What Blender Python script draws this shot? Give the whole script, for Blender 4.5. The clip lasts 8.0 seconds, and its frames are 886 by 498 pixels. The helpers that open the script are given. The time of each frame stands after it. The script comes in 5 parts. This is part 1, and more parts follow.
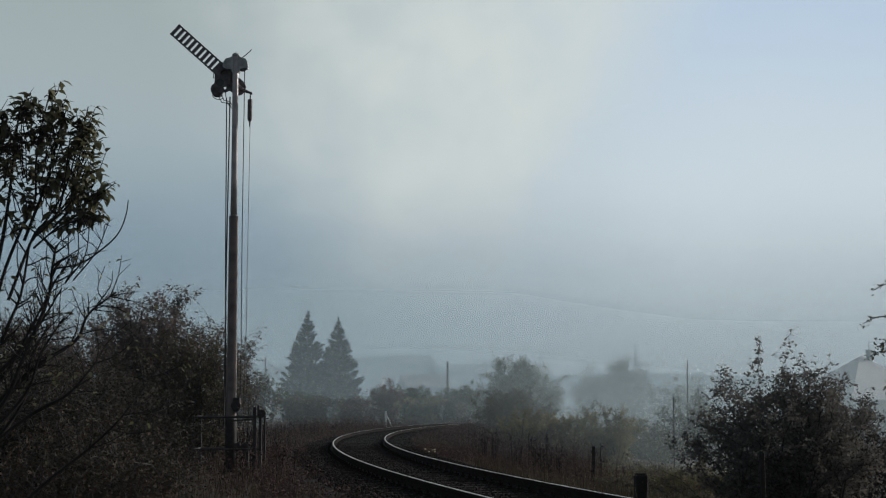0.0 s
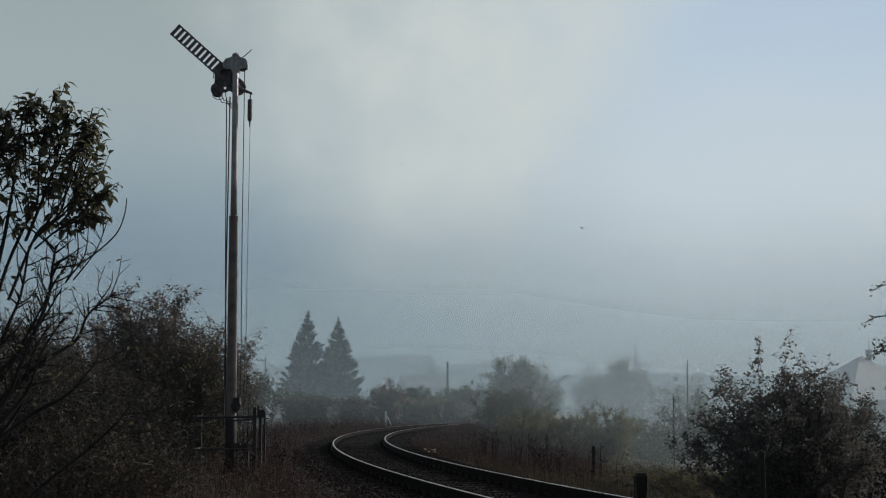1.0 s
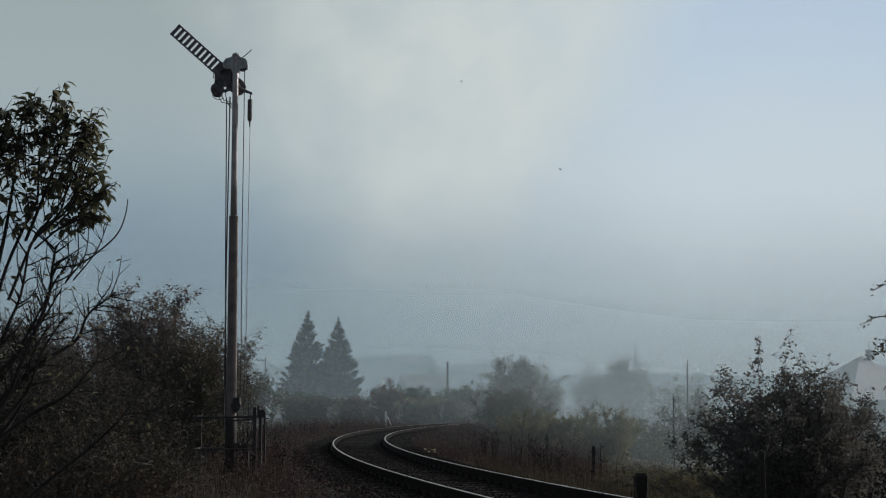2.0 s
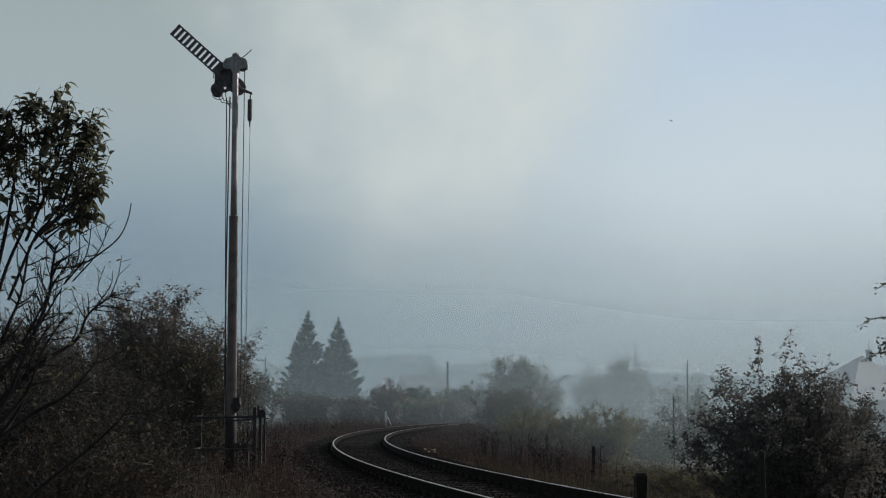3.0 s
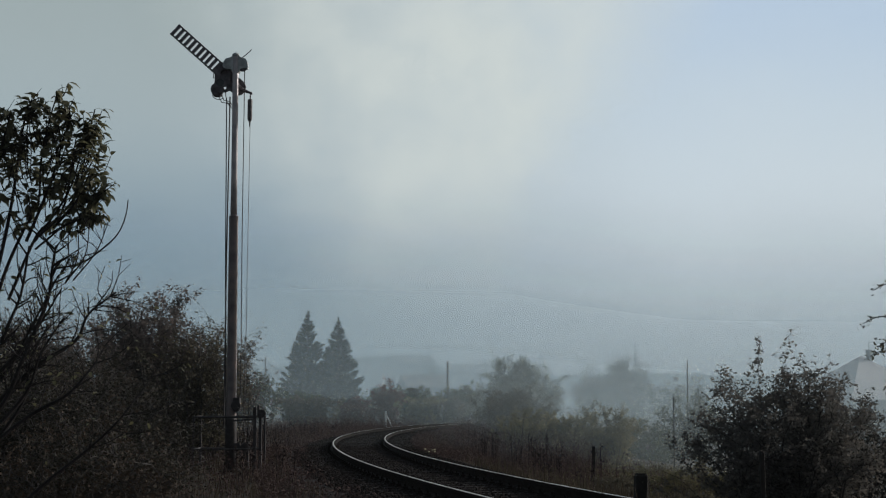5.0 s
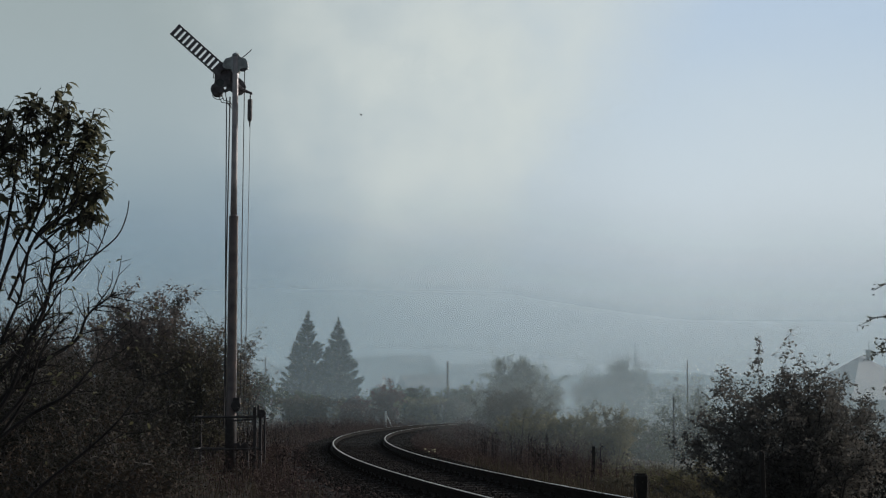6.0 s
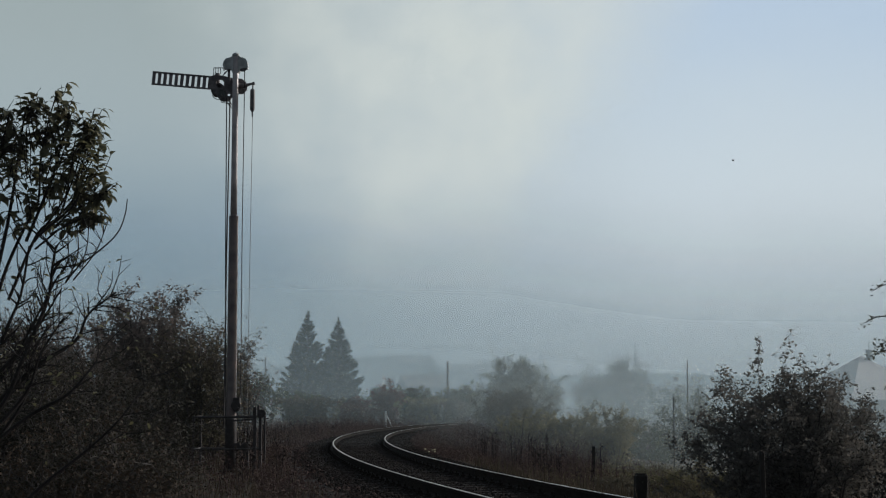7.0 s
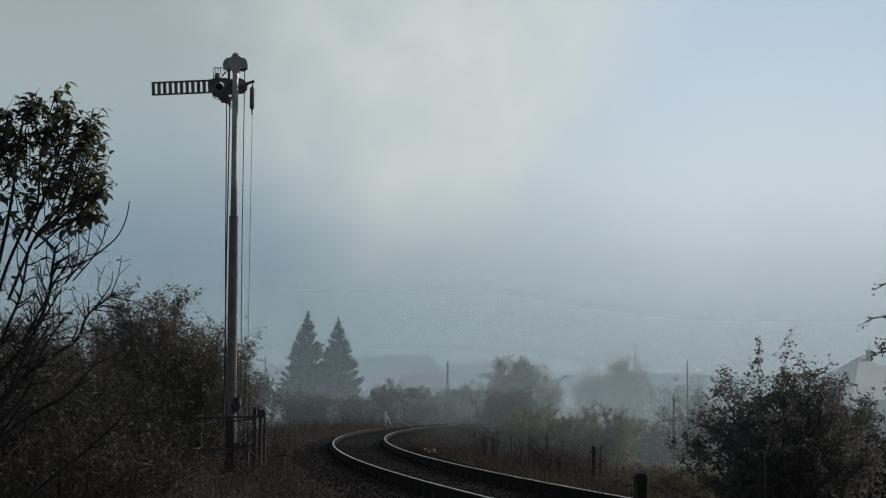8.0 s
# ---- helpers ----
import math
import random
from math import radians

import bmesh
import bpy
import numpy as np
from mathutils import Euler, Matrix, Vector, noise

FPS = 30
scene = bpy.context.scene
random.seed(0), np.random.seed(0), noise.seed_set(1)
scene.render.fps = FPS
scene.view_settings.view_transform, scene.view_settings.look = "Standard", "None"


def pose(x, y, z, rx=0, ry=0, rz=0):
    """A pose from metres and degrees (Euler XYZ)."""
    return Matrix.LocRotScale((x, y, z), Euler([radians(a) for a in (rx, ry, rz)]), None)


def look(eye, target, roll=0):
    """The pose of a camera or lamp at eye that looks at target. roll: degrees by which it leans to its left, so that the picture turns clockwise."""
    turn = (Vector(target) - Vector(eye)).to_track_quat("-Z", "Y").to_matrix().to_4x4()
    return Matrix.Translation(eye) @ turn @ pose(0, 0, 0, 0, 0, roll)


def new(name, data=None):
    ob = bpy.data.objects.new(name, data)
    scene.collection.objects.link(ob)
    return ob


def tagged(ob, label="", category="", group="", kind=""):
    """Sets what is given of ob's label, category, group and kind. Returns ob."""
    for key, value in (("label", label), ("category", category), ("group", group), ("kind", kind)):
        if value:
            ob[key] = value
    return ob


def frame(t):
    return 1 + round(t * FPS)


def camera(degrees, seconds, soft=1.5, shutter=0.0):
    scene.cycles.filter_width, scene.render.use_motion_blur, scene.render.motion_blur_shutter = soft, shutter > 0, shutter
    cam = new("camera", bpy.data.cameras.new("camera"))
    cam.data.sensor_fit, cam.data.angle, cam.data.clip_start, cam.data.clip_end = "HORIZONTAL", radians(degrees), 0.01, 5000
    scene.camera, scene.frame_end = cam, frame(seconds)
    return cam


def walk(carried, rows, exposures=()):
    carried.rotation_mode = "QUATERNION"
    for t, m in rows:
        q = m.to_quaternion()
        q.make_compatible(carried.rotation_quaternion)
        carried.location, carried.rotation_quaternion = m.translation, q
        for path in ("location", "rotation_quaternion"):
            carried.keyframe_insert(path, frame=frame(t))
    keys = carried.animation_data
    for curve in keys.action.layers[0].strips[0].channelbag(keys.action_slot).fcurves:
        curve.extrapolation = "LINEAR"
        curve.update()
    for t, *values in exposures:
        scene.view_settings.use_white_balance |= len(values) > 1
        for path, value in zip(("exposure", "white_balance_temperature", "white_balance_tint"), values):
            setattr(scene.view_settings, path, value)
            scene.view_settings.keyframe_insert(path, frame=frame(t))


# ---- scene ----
CAM = camera(31.28, 8.0, soft=1.17)
walk(CAM, [(0.0, pose(0, 0, 1.31, 95.67, 0, 0)), (8.0, pose(0, 0, 1.31, 95.67, 0, 0))],
     exposures=[(0.0, 0.03), (0.4, -0.05), (1.1, -0.06), (1.7, -0.05), (2.8, 0.0), (8.0, 0.0)])

# ---- world, sun, exposure ----
SUN_AZ, SUN_EL = 60.0, 22.0          # degrees clockwise from +y, above the horizon
world = bpy.data.worlds.new("misty_sky")
scene.world = world
world.use_nodes = True
wn, wl = world.node_tree.nodes, world.node_tree.links
wn.clear()
sky = wn.new("ShaderNodeTexSky")
sky.sky_type, sky.sun_disc = "NISHITA", False
sky.sun_elevation, sky.sun_rotation = radians(SUN_EL), radians(SUN_AZ)
sky.air_density, sky.dust_density = 1.2, 4.0
mixw = wn.new("ShaderNodeMix")
mixw.data_type = "RGBA"
mixw.inputs[0].default_value = 0.45
mixw.inputs[7].default_value = (4.4, 5.1, 5.6, 1)     # grey veil of mist over the whole sky
bgw = wn.new("ShaderNodeBackground")
bgw.inputs[1].default_value = 0.045
outw = wn.new("ShaderNodeOutputWorld")
wl.new(sky.outputs[0], mixw.inputs[6])
wl.new(mixw.outputs[2], bgw.inputs[0])
wl.new(bgw.outputs[0], outw.inputs[0])

sun = new("sun", bpy.data.lights.new("sun", "SUN"))
sun.data.energy, sun.data.angle, sun.data.color = 3.1, radians(8), (1.0, 0.97, 0.93)
az, el = radians(SUN_AZ), radians(SUN_EL)
sun.matrix_world = look((60 * math.sin(az), 60 * math.cos(az), 60), (60 * math.sin(az) - math.sin(az) * math.cos(el) * 10, 60 * math.cos(az) - math.cos(az) * math.cos(el) * 10, 60 - math.sin(el) * 10))


# ---- materials ----
def srgb(r, g, b):
    return tuple((c / 255 / 12.92 if c < 11 else ((c / 255 + 0.055) / 1.055) ** 2.4) for c in (r, g, b)) + (1,)


def mat(name, col, rough=0.8, var=0.35, scale=6.0, fine=60.0, bump=0.3, metal=0.0, tint=None, trans=0.0, island=0.0, spec=0.5):
    """Principled surface with stains at one scale, grain at another, and fine relief."""
    m = bpy.data.materials.new(name)
    m.use_nodes = True
    n, l = m.node_tree.nodes, m.node_tree.links
    p = n["Principled BSDF"]
    tc = n.new("ShaderNodeTexCoord")
    big, small = n.new("ShaderNodeTexNoise"), n.new("ShaderNodeTexNoise")
    big.inputs["Scale"].default_value, big.inputs["Detail"].default_value = scale, 5
    small.inputs["Scale"].default_value, small.inputs["Detail"].default_value = fine, 3
    for t in (big, small):
        l.new(tc.outputs["Object"], t.inputs["Vector"])
    ramp = n.new("ShaderNodeValToRGB")
    dark = tuple(c * (1 - var) for c in col[:3]) + (1,)
    light = tint if tint else tuple(min(1, c * (1 + var)) for c in col[:3]) + (1,)
    ramp.color_ramp.elements[0].position, ramp.color_ramp.elements[0].color = 0.3, dark
    ramp.color_ramp.elements[1].position, ramp.color_ramp.elements[1].color = 0.7, (*light[:3], 1)
    mid = ramp.color_ramp.elements.new(0.5)
    mid.color = (*col[:3], 1)
    add = n.new("ShaderNodeMath")
    add.operation = "MULTIPLY_ADD"
    add.inputs[1].default_value, add.inputs[2].default_value = 0.35, -0.175
    l.new(small.outputs["Fac"], add.inputs[0])
    tot = n.new("ShaderNodeMath")
    l.new(big.outputs["Fac"], tot.inputs[0])
    l.new(add.outputs[0], tot.inputs[1])
    fac = tot.outputs[0]
    if island:
        geo, info = n.new("ShaderNodeNewGeometry"), n.new("ShaderNodeObjectInfo")
        for o in (geo.outputs["Random Per Island"], info.outputs["Random"]):
            sh = n.new("ShaderNodeMath")
            sh.operation = "MULTIPLY_ADD"
            sh.inputs[1].default_value, sh.inputs[2].default_value = island * 0.5, -island * 0.25
            l.new(o, sh.inputs[0])
            s2 = n.new("ShaderNodeMath")
            l.new(fac, s2.inputs[0])
            l.new(sh.outputs[0], s2.inputs[1])
            fac = s2.outputs[0]
    l.new(fac, ramp.inputs[0])
    l.new(ramp.outputs[0], p.inputs["Base Color"])
    p.inputs["Roughness"].default_value, p.inputs["Metallic"].default_value = rough, metal
    p.inputs["Specular IOR Level"].default_value = spec
    if bump:
        b = n.new("ShaderNodeBump")
        b.inputs["Strength"].default_value, b.inputs["Distance"].default_value = bump, 0.01
        l.new(small.outputs["Fac"], b.inputs["Height"])
        l.new(b.outputs[0], p.inputs["Normal"])
    if trans:
        tr, mx = n.new("ShaderNodeBsdfTranslucent"), n.new("ShaderNodeMixShader")
        l.new(ramp.outputs[0], tr.inputs[0])
        mx.inputs[0].default_value = trans
        l.new(p.outputs[0], mx.inputs[1])
        l.new(tr.outputs[0], mx.inputs[2])
        l.new(mx.outputs[0], n["Material Output"].inputs[0])
    return m


DARKIRON = mat("dark_rail_iron", (0.04, 0.036, 0.038), 0.65, 0.4, 9, 90, 0.4, spec=0.25)
IRON = mat("weathered_dark_iron", (0.13, 0.12, 0.128), 0.6, 0.5, 9, 90, 0.4, 0.0)
MAST = mat("weathered_mast_paint", (0.42, 0.395, 0.41), 0.5, 0.3, 5, 70, 0.25, 0.15, tint=(0.52, 0.48, 0.48))
# lower tube's rusty paint, with the shade low on the mast put into its colour
MASTLOW = mat("rusty_shaded_mast_paint", (0.16, 0.135, 0.137), 0.28, 0.45, 4, 70, 0.3, 0.0, tint=(0.21, 0.165, 0.155))
DARKPOST = mat("black_wood", (0.02, 0.017, 0.016), 0.85, 0.4, 8, 70, 0.6, spec=0.2)
CAPM = mat("grey_green_cap_paint", (0.4, 0.43, 0.435), 0.6, 0.35, 8, 60, 0.3)
ARMP = mat("faded_arm_paint", (0.16, 0.15, 0.165), 0.6, 0.3, 7, 60, 0.3)
WIRE = mat("galvanised_wire", (0.09, 0.09, 0.095), 0.5, 0.3, 30, 200, 0.1, 0.4)
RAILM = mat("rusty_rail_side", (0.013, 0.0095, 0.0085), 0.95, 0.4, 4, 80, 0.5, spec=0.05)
HEADM = mat("polished_rail_head", (0.42, 0.39, 0.37), 0.36, 0.2, 3, 40, 0.03, 1.0)
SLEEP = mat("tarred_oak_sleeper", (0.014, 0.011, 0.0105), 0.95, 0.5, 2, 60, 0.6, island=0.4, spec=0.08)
BALL = mat("dark_ballast", (0.015, 0.0115, 0.011), 0.95, 0.5, 2, 60, 0.8, island=0.3, spec=0.1)
SOIL = mat("dead_grass_soil", (0.028, 0.022, 0.018), 1.0, 0.5, 0.6, 14, 0.8, tint=(0.045, 0.036, 0.025), spec=0.1)
GRASS = mat("withered_grass", (0.055, 0.045, 0.03), 0.95, 0.5, 1.2, 30, 0, island=0.7, tint=(0.082, 0.066, 0.048), trans=0.2, spec=0.1)
MEADOW = mat("pale_meadow_grass", (0.12, 0.115, 0.065), 0.95, 0.4, 1.2, 30, 0, island=0.6, tint=(0.16, 0.15, 0.09), trans=0.3, spec=0.1)
WEED = mat("dead_purple_brown_weed", (0.06, 0.041, 0.041), 0.95, 0.5, 1.5, 30, 0, island=0.5, tint=(0.09, 0.064, 0.058), trans=0.15, spec=0.1)
BARKD = mat("black_bark", (0.022, 0.019, 0.019), 0.9, 0.4, 12, 90, 0.6, spec=0.2)
BARK = mat("dark_bark", (0.055, 0.048, 0.046), 0.9, 0.4, 12, 90, 0.6)
LEAFG = mat("dark_green_leaf", (0.12, 0.122, 0.07), 0.6, 0.4, 4, 40, 0.1, island=0.6, tint=(0.17, 0.155, 0.085), trans=0.36)
LEAFR = mat("autumn_brown_leaf", (0.145, 0.127, 0.118), 0.8, 0.4, 1.2, 20, 0, island=0.5, spec=0.2, tint=(0.2, 0.17, 0.158), trans=0.35)
LEAFO = mat("olive_autumn_leaf", (0.115, 0.105, 0.075), 0.8, 0.4, 0.9, 20, 0, island=0.45, spec=0.2, tint=(0.14, 0.117, 0.083), trans=0.25)
# darker version of the olive leaf, with the thicket's shade in its colour
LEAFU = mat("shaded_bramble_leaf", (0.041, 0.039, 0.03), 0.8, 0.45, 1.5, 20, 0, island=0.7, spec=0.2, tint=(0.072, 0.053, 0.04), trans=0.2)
LEAFB = mat("briar_leaf", (0.13, 0.123, 0.112), 0.8, 0.4, 0.9, 20, 0, island=0.3, spec=0.2, tint=(0.165, 0.147, 0.13), trans=0.4)
LEAFV = mat("light_olive_leaf", (0.12, 0.115, 0.066), 0.8, 0.4, 0.9, 20, 0, island=0.5, spec=0.2, tint=(0.17, 0.15, 0.085), trans=0.35)
LEAFY = mat("yellow_green_leaf", (0.175, 0.165, 0.1), 0.8, 0.4, 0.7, 12, 0, island=0.22, tint=(0.22, 0.19, 0.1), trans=0.55, spec=0.1)
LEAFH = mat("dull_green_hedge_leaf", (0.056, 0.07, 0.024), 0.7, 0.45, 0.5, 10, 0, island=0.6, tint=(0.08, 0.085, 0.035), trans=0.25)
LEAFD = mat("dark_red_brown_leaf", (0.09, 0.045, 0.035), 0.7, 0.4, 0.7, 12, 0, island=0.6, trans=0.25)
NEEDLE = mat("spruce_needle", (0.025, 0.036, 0.022), 0.8, 0.4, 0.8, 20, 0, island=0.5)
WOODP = mat("weathered_wood_post", (0.05, 0.042, 0.038), 0.9, 0.45, 8, 70, 0.6)
CONC = mat("grey_concrete", (0.16, 0.155, 0.15), 0.9, 0.25, 6, 60, 0.4)
WHITE = mat("weathered_white_paint", (0.5, 0.5, 0.49), 0.7, 0.15, 6, 50, 0.2)
ROOFPALE = mat("pale_roof_sheet", (0.56, 0.53, 0.54), 0.8, 0.1, 1.5, 12, 0.2)
DRY = mat("dark_dry_stalk", (0.03, 0.023, 0.022), 0.95, 0.4, 3, 30, 0, island=0.5, spec=0.1)
ROOF = mat("grey_roof_tile", (0.2, 0.19, 0.195), 0.8, 0.2, 1.5, 12, 0.3)
PLAST = mat("pale_render_plaster", (0.5, 0.48, 0.45), 0.9, 0.15, 1.2, 30, 0.2)
GLASS = mat("dark_window_glass", (0.03, 0.035, 0.04), 0.08, 0.2, 2, 10, 0.0)
GNATM = mat("insect_black", (0.02, 0.018, 0.016), 0.6, 0.2, 200, 900, 0.0)


# ---- mesh building ----
class Mesh:
    """Collects vertices and faces; mi is the material slot of the faces that follow."""

    def __init__(self):
        self.v, self.f, self.m, self.mi = [], [], [], 0

    def add(self, vs, fs):
        o = len(self.v)
        self.v.extend(tuple(p) for p in vs)
        self.f.extend(tuple(i + o for i in f) for f in fs)
        self.m.extend([self.mi] * len(fs))

    def box(self, x0, y0, z0, x1, y1, z1, c=0.0, m=None):
        """A box with its edges chamfered by c, turned by m."""
        bm = bmesh.new()
        bmesh.ops.create_cube(bm, size=1)
        for v in bm.verts:
            v.co = Vector(((x0 + x1) / 2 + v.co.x * (x1 - x0), (y0 + y1) / 2 + v.co.y * (y1 - y0), (z0 + z1) / 2 + v.co.z * (z1 - z0)))
        if c:
            bmesh.ops.bevel(bm, geom=bm.edges[:], offset=c, segments=1, affect="EDGES")
        if m is not None:
            bmesh.ops.transform(bm, matrix=m, verts=bm.verts)
        bm.verts.index_update()
        self.add([v.co for v in bm.verts], [[v.index for v in f.verts] for f in bm.faces])
        bm.free()

    def tube(self, pts, radii, sides=6, cap=True):
        pts = [Vector(p) for p in pts]
        if not hasattr(radii, "__len__"):
            radii = [radii] * len(pts)
        vs, fs, n = [], [], len(pts)
        for i, p in enumerate(pts):
            d = (pts[min(i + 1, n - 1)] - pts[max(i - 1, 0)]).normalized()
            a = d.cross(Vector((0, 1, 0)) if abs(d.y) < 0.8 else Vector((1, 0, 0))).normalized()
            b = d.cross(a)
            for k in range(sides):
                t = 2 * math.pi * k / sides
                vs.append(p + (a * math.cos(t) + b * math.sin(t)) * radii[i])
        for i in range(n - 1):
            for k in range(sides):
                q = (k + 1) % sides
                fs.append((i * sides + k, i * sides + q, (i + 1) * sides + q, (i + 1) * sides + k))
        if cap:
            fs.append(tuple(range(sides))[::-1])
            fs.append(tuple((n - 1) * sides + k for k in range(sides)))
        self.add(vs, fs)

    def lathe(self, prof, sides=20, m=None):
        """Turns (radius, height) pairs round the z axis."""
        m = m or Matrix()
        vs, fs = [], []
        for r, z in prof:
            for k in range(sides):
                t = 2 * math.pi * k / sides
                vs.append(m @ Vector((r * math.cos(t), r * math.sin(t), z)))
        for i in range(len(prof) - 1):
            for k in range(sides):
                q = (k + 1) % sides
                fs.append((i * sides + k, i * sides + q, (i + 1) * sides + q, (i + 1) * sides + k))
        fs.append(tuple(range(sides))[::-1])
        fs.append(tuple((len(prof) - 1) * sides + k for k in range(sides)))
        self.add(vs, fs)

    def plate(self, outline, y0, y1, holes=()):
        """An upright plate in the xz plane between y0 and y1, with holes cut through."""
        bm = bmesh.new()
        edges = []
        for ring in (outline, *holes):
            vs = [bm.verts.new((x, y0, z)) for x, z in ring]
            edges += [bm.edges.new((vs[i], vs[(i + 1) % len(vs)])) for i in range(len(vs))]
        bmesh.ops.triangle_fill(bm, edges=edges, use_beauty=True)
        got = bmesh.ops.extrude_face_region(bm, geom=bm.faces[:])
        for g in got["geom"]:
            if isinstance(g, bmesh.types.BMVert):
                g.co.y = y1
        bmesh.ops.recalc_face_normals(bm, faces=bm.faces)
        bm.verts.index_update()
        self.add([v.co for v in bm.verts], [[v.index for v in f.verts] for f in bm.faces])
        bm.free()

    def leaves(self, pos, size, rng, width=0.45, droop=0.3, updown=0.8):
        """Folded lozenge leaves at the positions, each turned at random and hanging a little."""
        n = len(pos)
        if not n:
            return
        pos = np.asarray(pos, float)
        a = rng.uniform(0, 2 * np.pi, n)
        e = rng.normal(-droop, updown * 0.5, n)
        d = np.stack([np.cos(a) * np.cos(e), np.sin(a) * np.cos(e), np.sin(e)], 1)
        r = rng.normal(size=(n, 3))
        s = np.cross(d, r)
        s /= np.linalg.norm(s, axis=1)[:, None] + 1e-9
        u = np.cross(s, d)
        L = size * rng.uniform(0.6, 1.25, n)[:, None]
        W = L * width * 0.5
        v = np.stack([pos, pos + d * L * 0.45 + s * W - u * W * 0.3, pos + d * L * 0.5, pos + d * L * 0.45 - s * W - u * W * 0.3, pos + d * L - u * L * 0.12], 1).reshape(-1, 3)
        o = len(self.v)
        self.v.extend(map(tuple, v.tolist()))
        for i in range(n):
            b = o + 5 * i
            self.f += [(b, b + 1, b + 2), (b, b + 2, b + 3), (b + 1, b + 4, b + 2), (b + 2, b + 4, b + 3)]
        self.m += [self.mi] * (4 * n)

    def sprays(self, pos, dirs, size, rng, width=0.4, arch=0.25, curl=0.5, tilt=0.5):
        """Pointed leaves that leave their spots along the given directions and curl over towards the tip."""
        n = len(pos)
        if not n:
            return
        pos, d = np.asarray(pos, float), np.asarray(dirs, float)
        d = d / (np.linalg.norm(d, axis=1)[:, None] + 1e-9)
        s = np.cross(d, np.array([0, 0, 1.0]) + rng.normal(size=(n, 3)) * tilt)
        s /= np.linalg.norm(s, axis=1)[:, None] + 1e-9
        u = np.cross(s, d)
        L = size * rng.uniform(0.65, 1.2, n)[:, None]
        W = L * width * 0.5

        def at(t, w):
            return pos + d * L * t + u * L * (arch * t - curl * t * t) + s * W * w
        v = np.stack([pos, at(0.3, 0.85), at(0.3, -0.85), at(0.62, 0.9), at(0.62, -0.9), at(0.98, 0.0)], 1).reshape(-1, 3)
        o = len(self.v)
        self.v.extend(map(tuple, v.tolist()))
        for i in range(n):
            b = o + 6 * i
            self.f += [(b, b + 2, b + 1), (b + 1, b + 2, b + 4, b + 3), (b + 3, b + 4, b + 5)]
        self.m += [self.mi] * (3 * n)

    def data(self, name, mats, smooth=False):
        me = bpy.data.meshes.new(name)
        me.from_pydata(self.v, [], self.f)
        for m in mats if isinstance(mats, (list, tuple)) else [mats]:
            me.materials.append(m)
        if any(self.m):
            me.polygons.foreach_set("material_index", self.m)
        if smooth:
            me.polygons.foreach_set("use_smooth", [True] * len(me.polygons))
        me.update()
        return me


def part(name, mesh, mats, parent=None, label="", smooth=False, at=None):
    """One mesh object, under its thing if a parent is given."""
    ob = new(name, mesh if isinstance(mesh, bpy.types.Mesh) else mesh.data(name, mats, smooth))
    if parent:
        ob.parent = parent
    if at is not None:
        ob.matrix_basis = at
    if label:
        ob["label"] = label
    return ob


def thing(name, x, y, z, label, category, group="", kind="", rz=0):
    ob = new(name)
    ob.empty_display_size = 0.2
    ob.matrix_basis = pose(x, y, z, 0, 0, rz)
    return tagged(ob, label, category, group, kind)


def smooth01(t):
    t = min(1.0, max(0.0, t))
    return t * t * (3 - 2 * t)


# ---- lie of the land ----
CX, CY, RAD = 191.0, 56.8, 193.7        # centre and radius of the track's curve
RAIL_TOP = 0.30


def beside(x, y):
    """Metres outward from the track's centre line: positive on the mast's side."""
    return math.hypot(x - CX, y - CY) - RAD


def land(x, y):
    s = beside(x, y)
    z = 0.05 * noise.noise(Vector((x * 0.35, y * 0.35, 3.0))) + 0.10 * noise.noise(Vector((x * 0.08, y * 0.08, 7.0)))
    z *= smooth01((abs(s) - 1.5) / 2.0) if y < 140 else 1.0
    if s < -1.8:
        z -= 0.62 * smooth01((-s - 1.8) / 3.2)
        z -= 2.2 * smooth01((-s - 7.5) / 14)
    z += 6.0 * smooth01((y - 190) / 140)
    return z


def on_arc(s, a):
    """A point s metres outward of the centre line, a metres along it from the level of the curve's centre."""
    t = a / RAD
    return CX - (RAD + s) * math.cos(t), CY + (RAD + s) * math.sin(t)


# ---- sky and mist ----
def math_node(n, l, op, a, b=None, c=None):
    nd = n.new("ShaderNodeMath")
    nd.operation = op
    for i, v in enumerate((a, b, c)):
        if v is None:
            continue
        if isinstance(v, (int, float)):
            nd.inputs[i].default_value = v
        else:
            l.new(v, nd.inputs[i])
    return nd.outputs[0]


def ramp_node(n, l, fac, stops):
    r = n.new("ShaderNodeValToRGB")
    r.color_ramp.interpolation = "B_SPLINE"
    el = r.color_ramp.elements
    while len(el) < len(stops):
        el.new(0.5)
    for e, (p, c) in zip(el, stops):
        e.position, e.color = p, c
    l.new(fac, r.inputs[0])
    return r.outputs[0]


def map_range(n, l, v, a, b, c=0.0, d=1.0, soft=True):
    r = n.new("ShaderNodeMapRange")
    r.interpolation_type = "SMOOTHSTEP" if soft else "LINEAR"
    l.new(v, r.inputs[0])
    for i, x in enumerate((a, b, c, d)):
        r.inputs[i + 1].default_value = x
    return r.outputs[0]


SKY_D = 1400.0


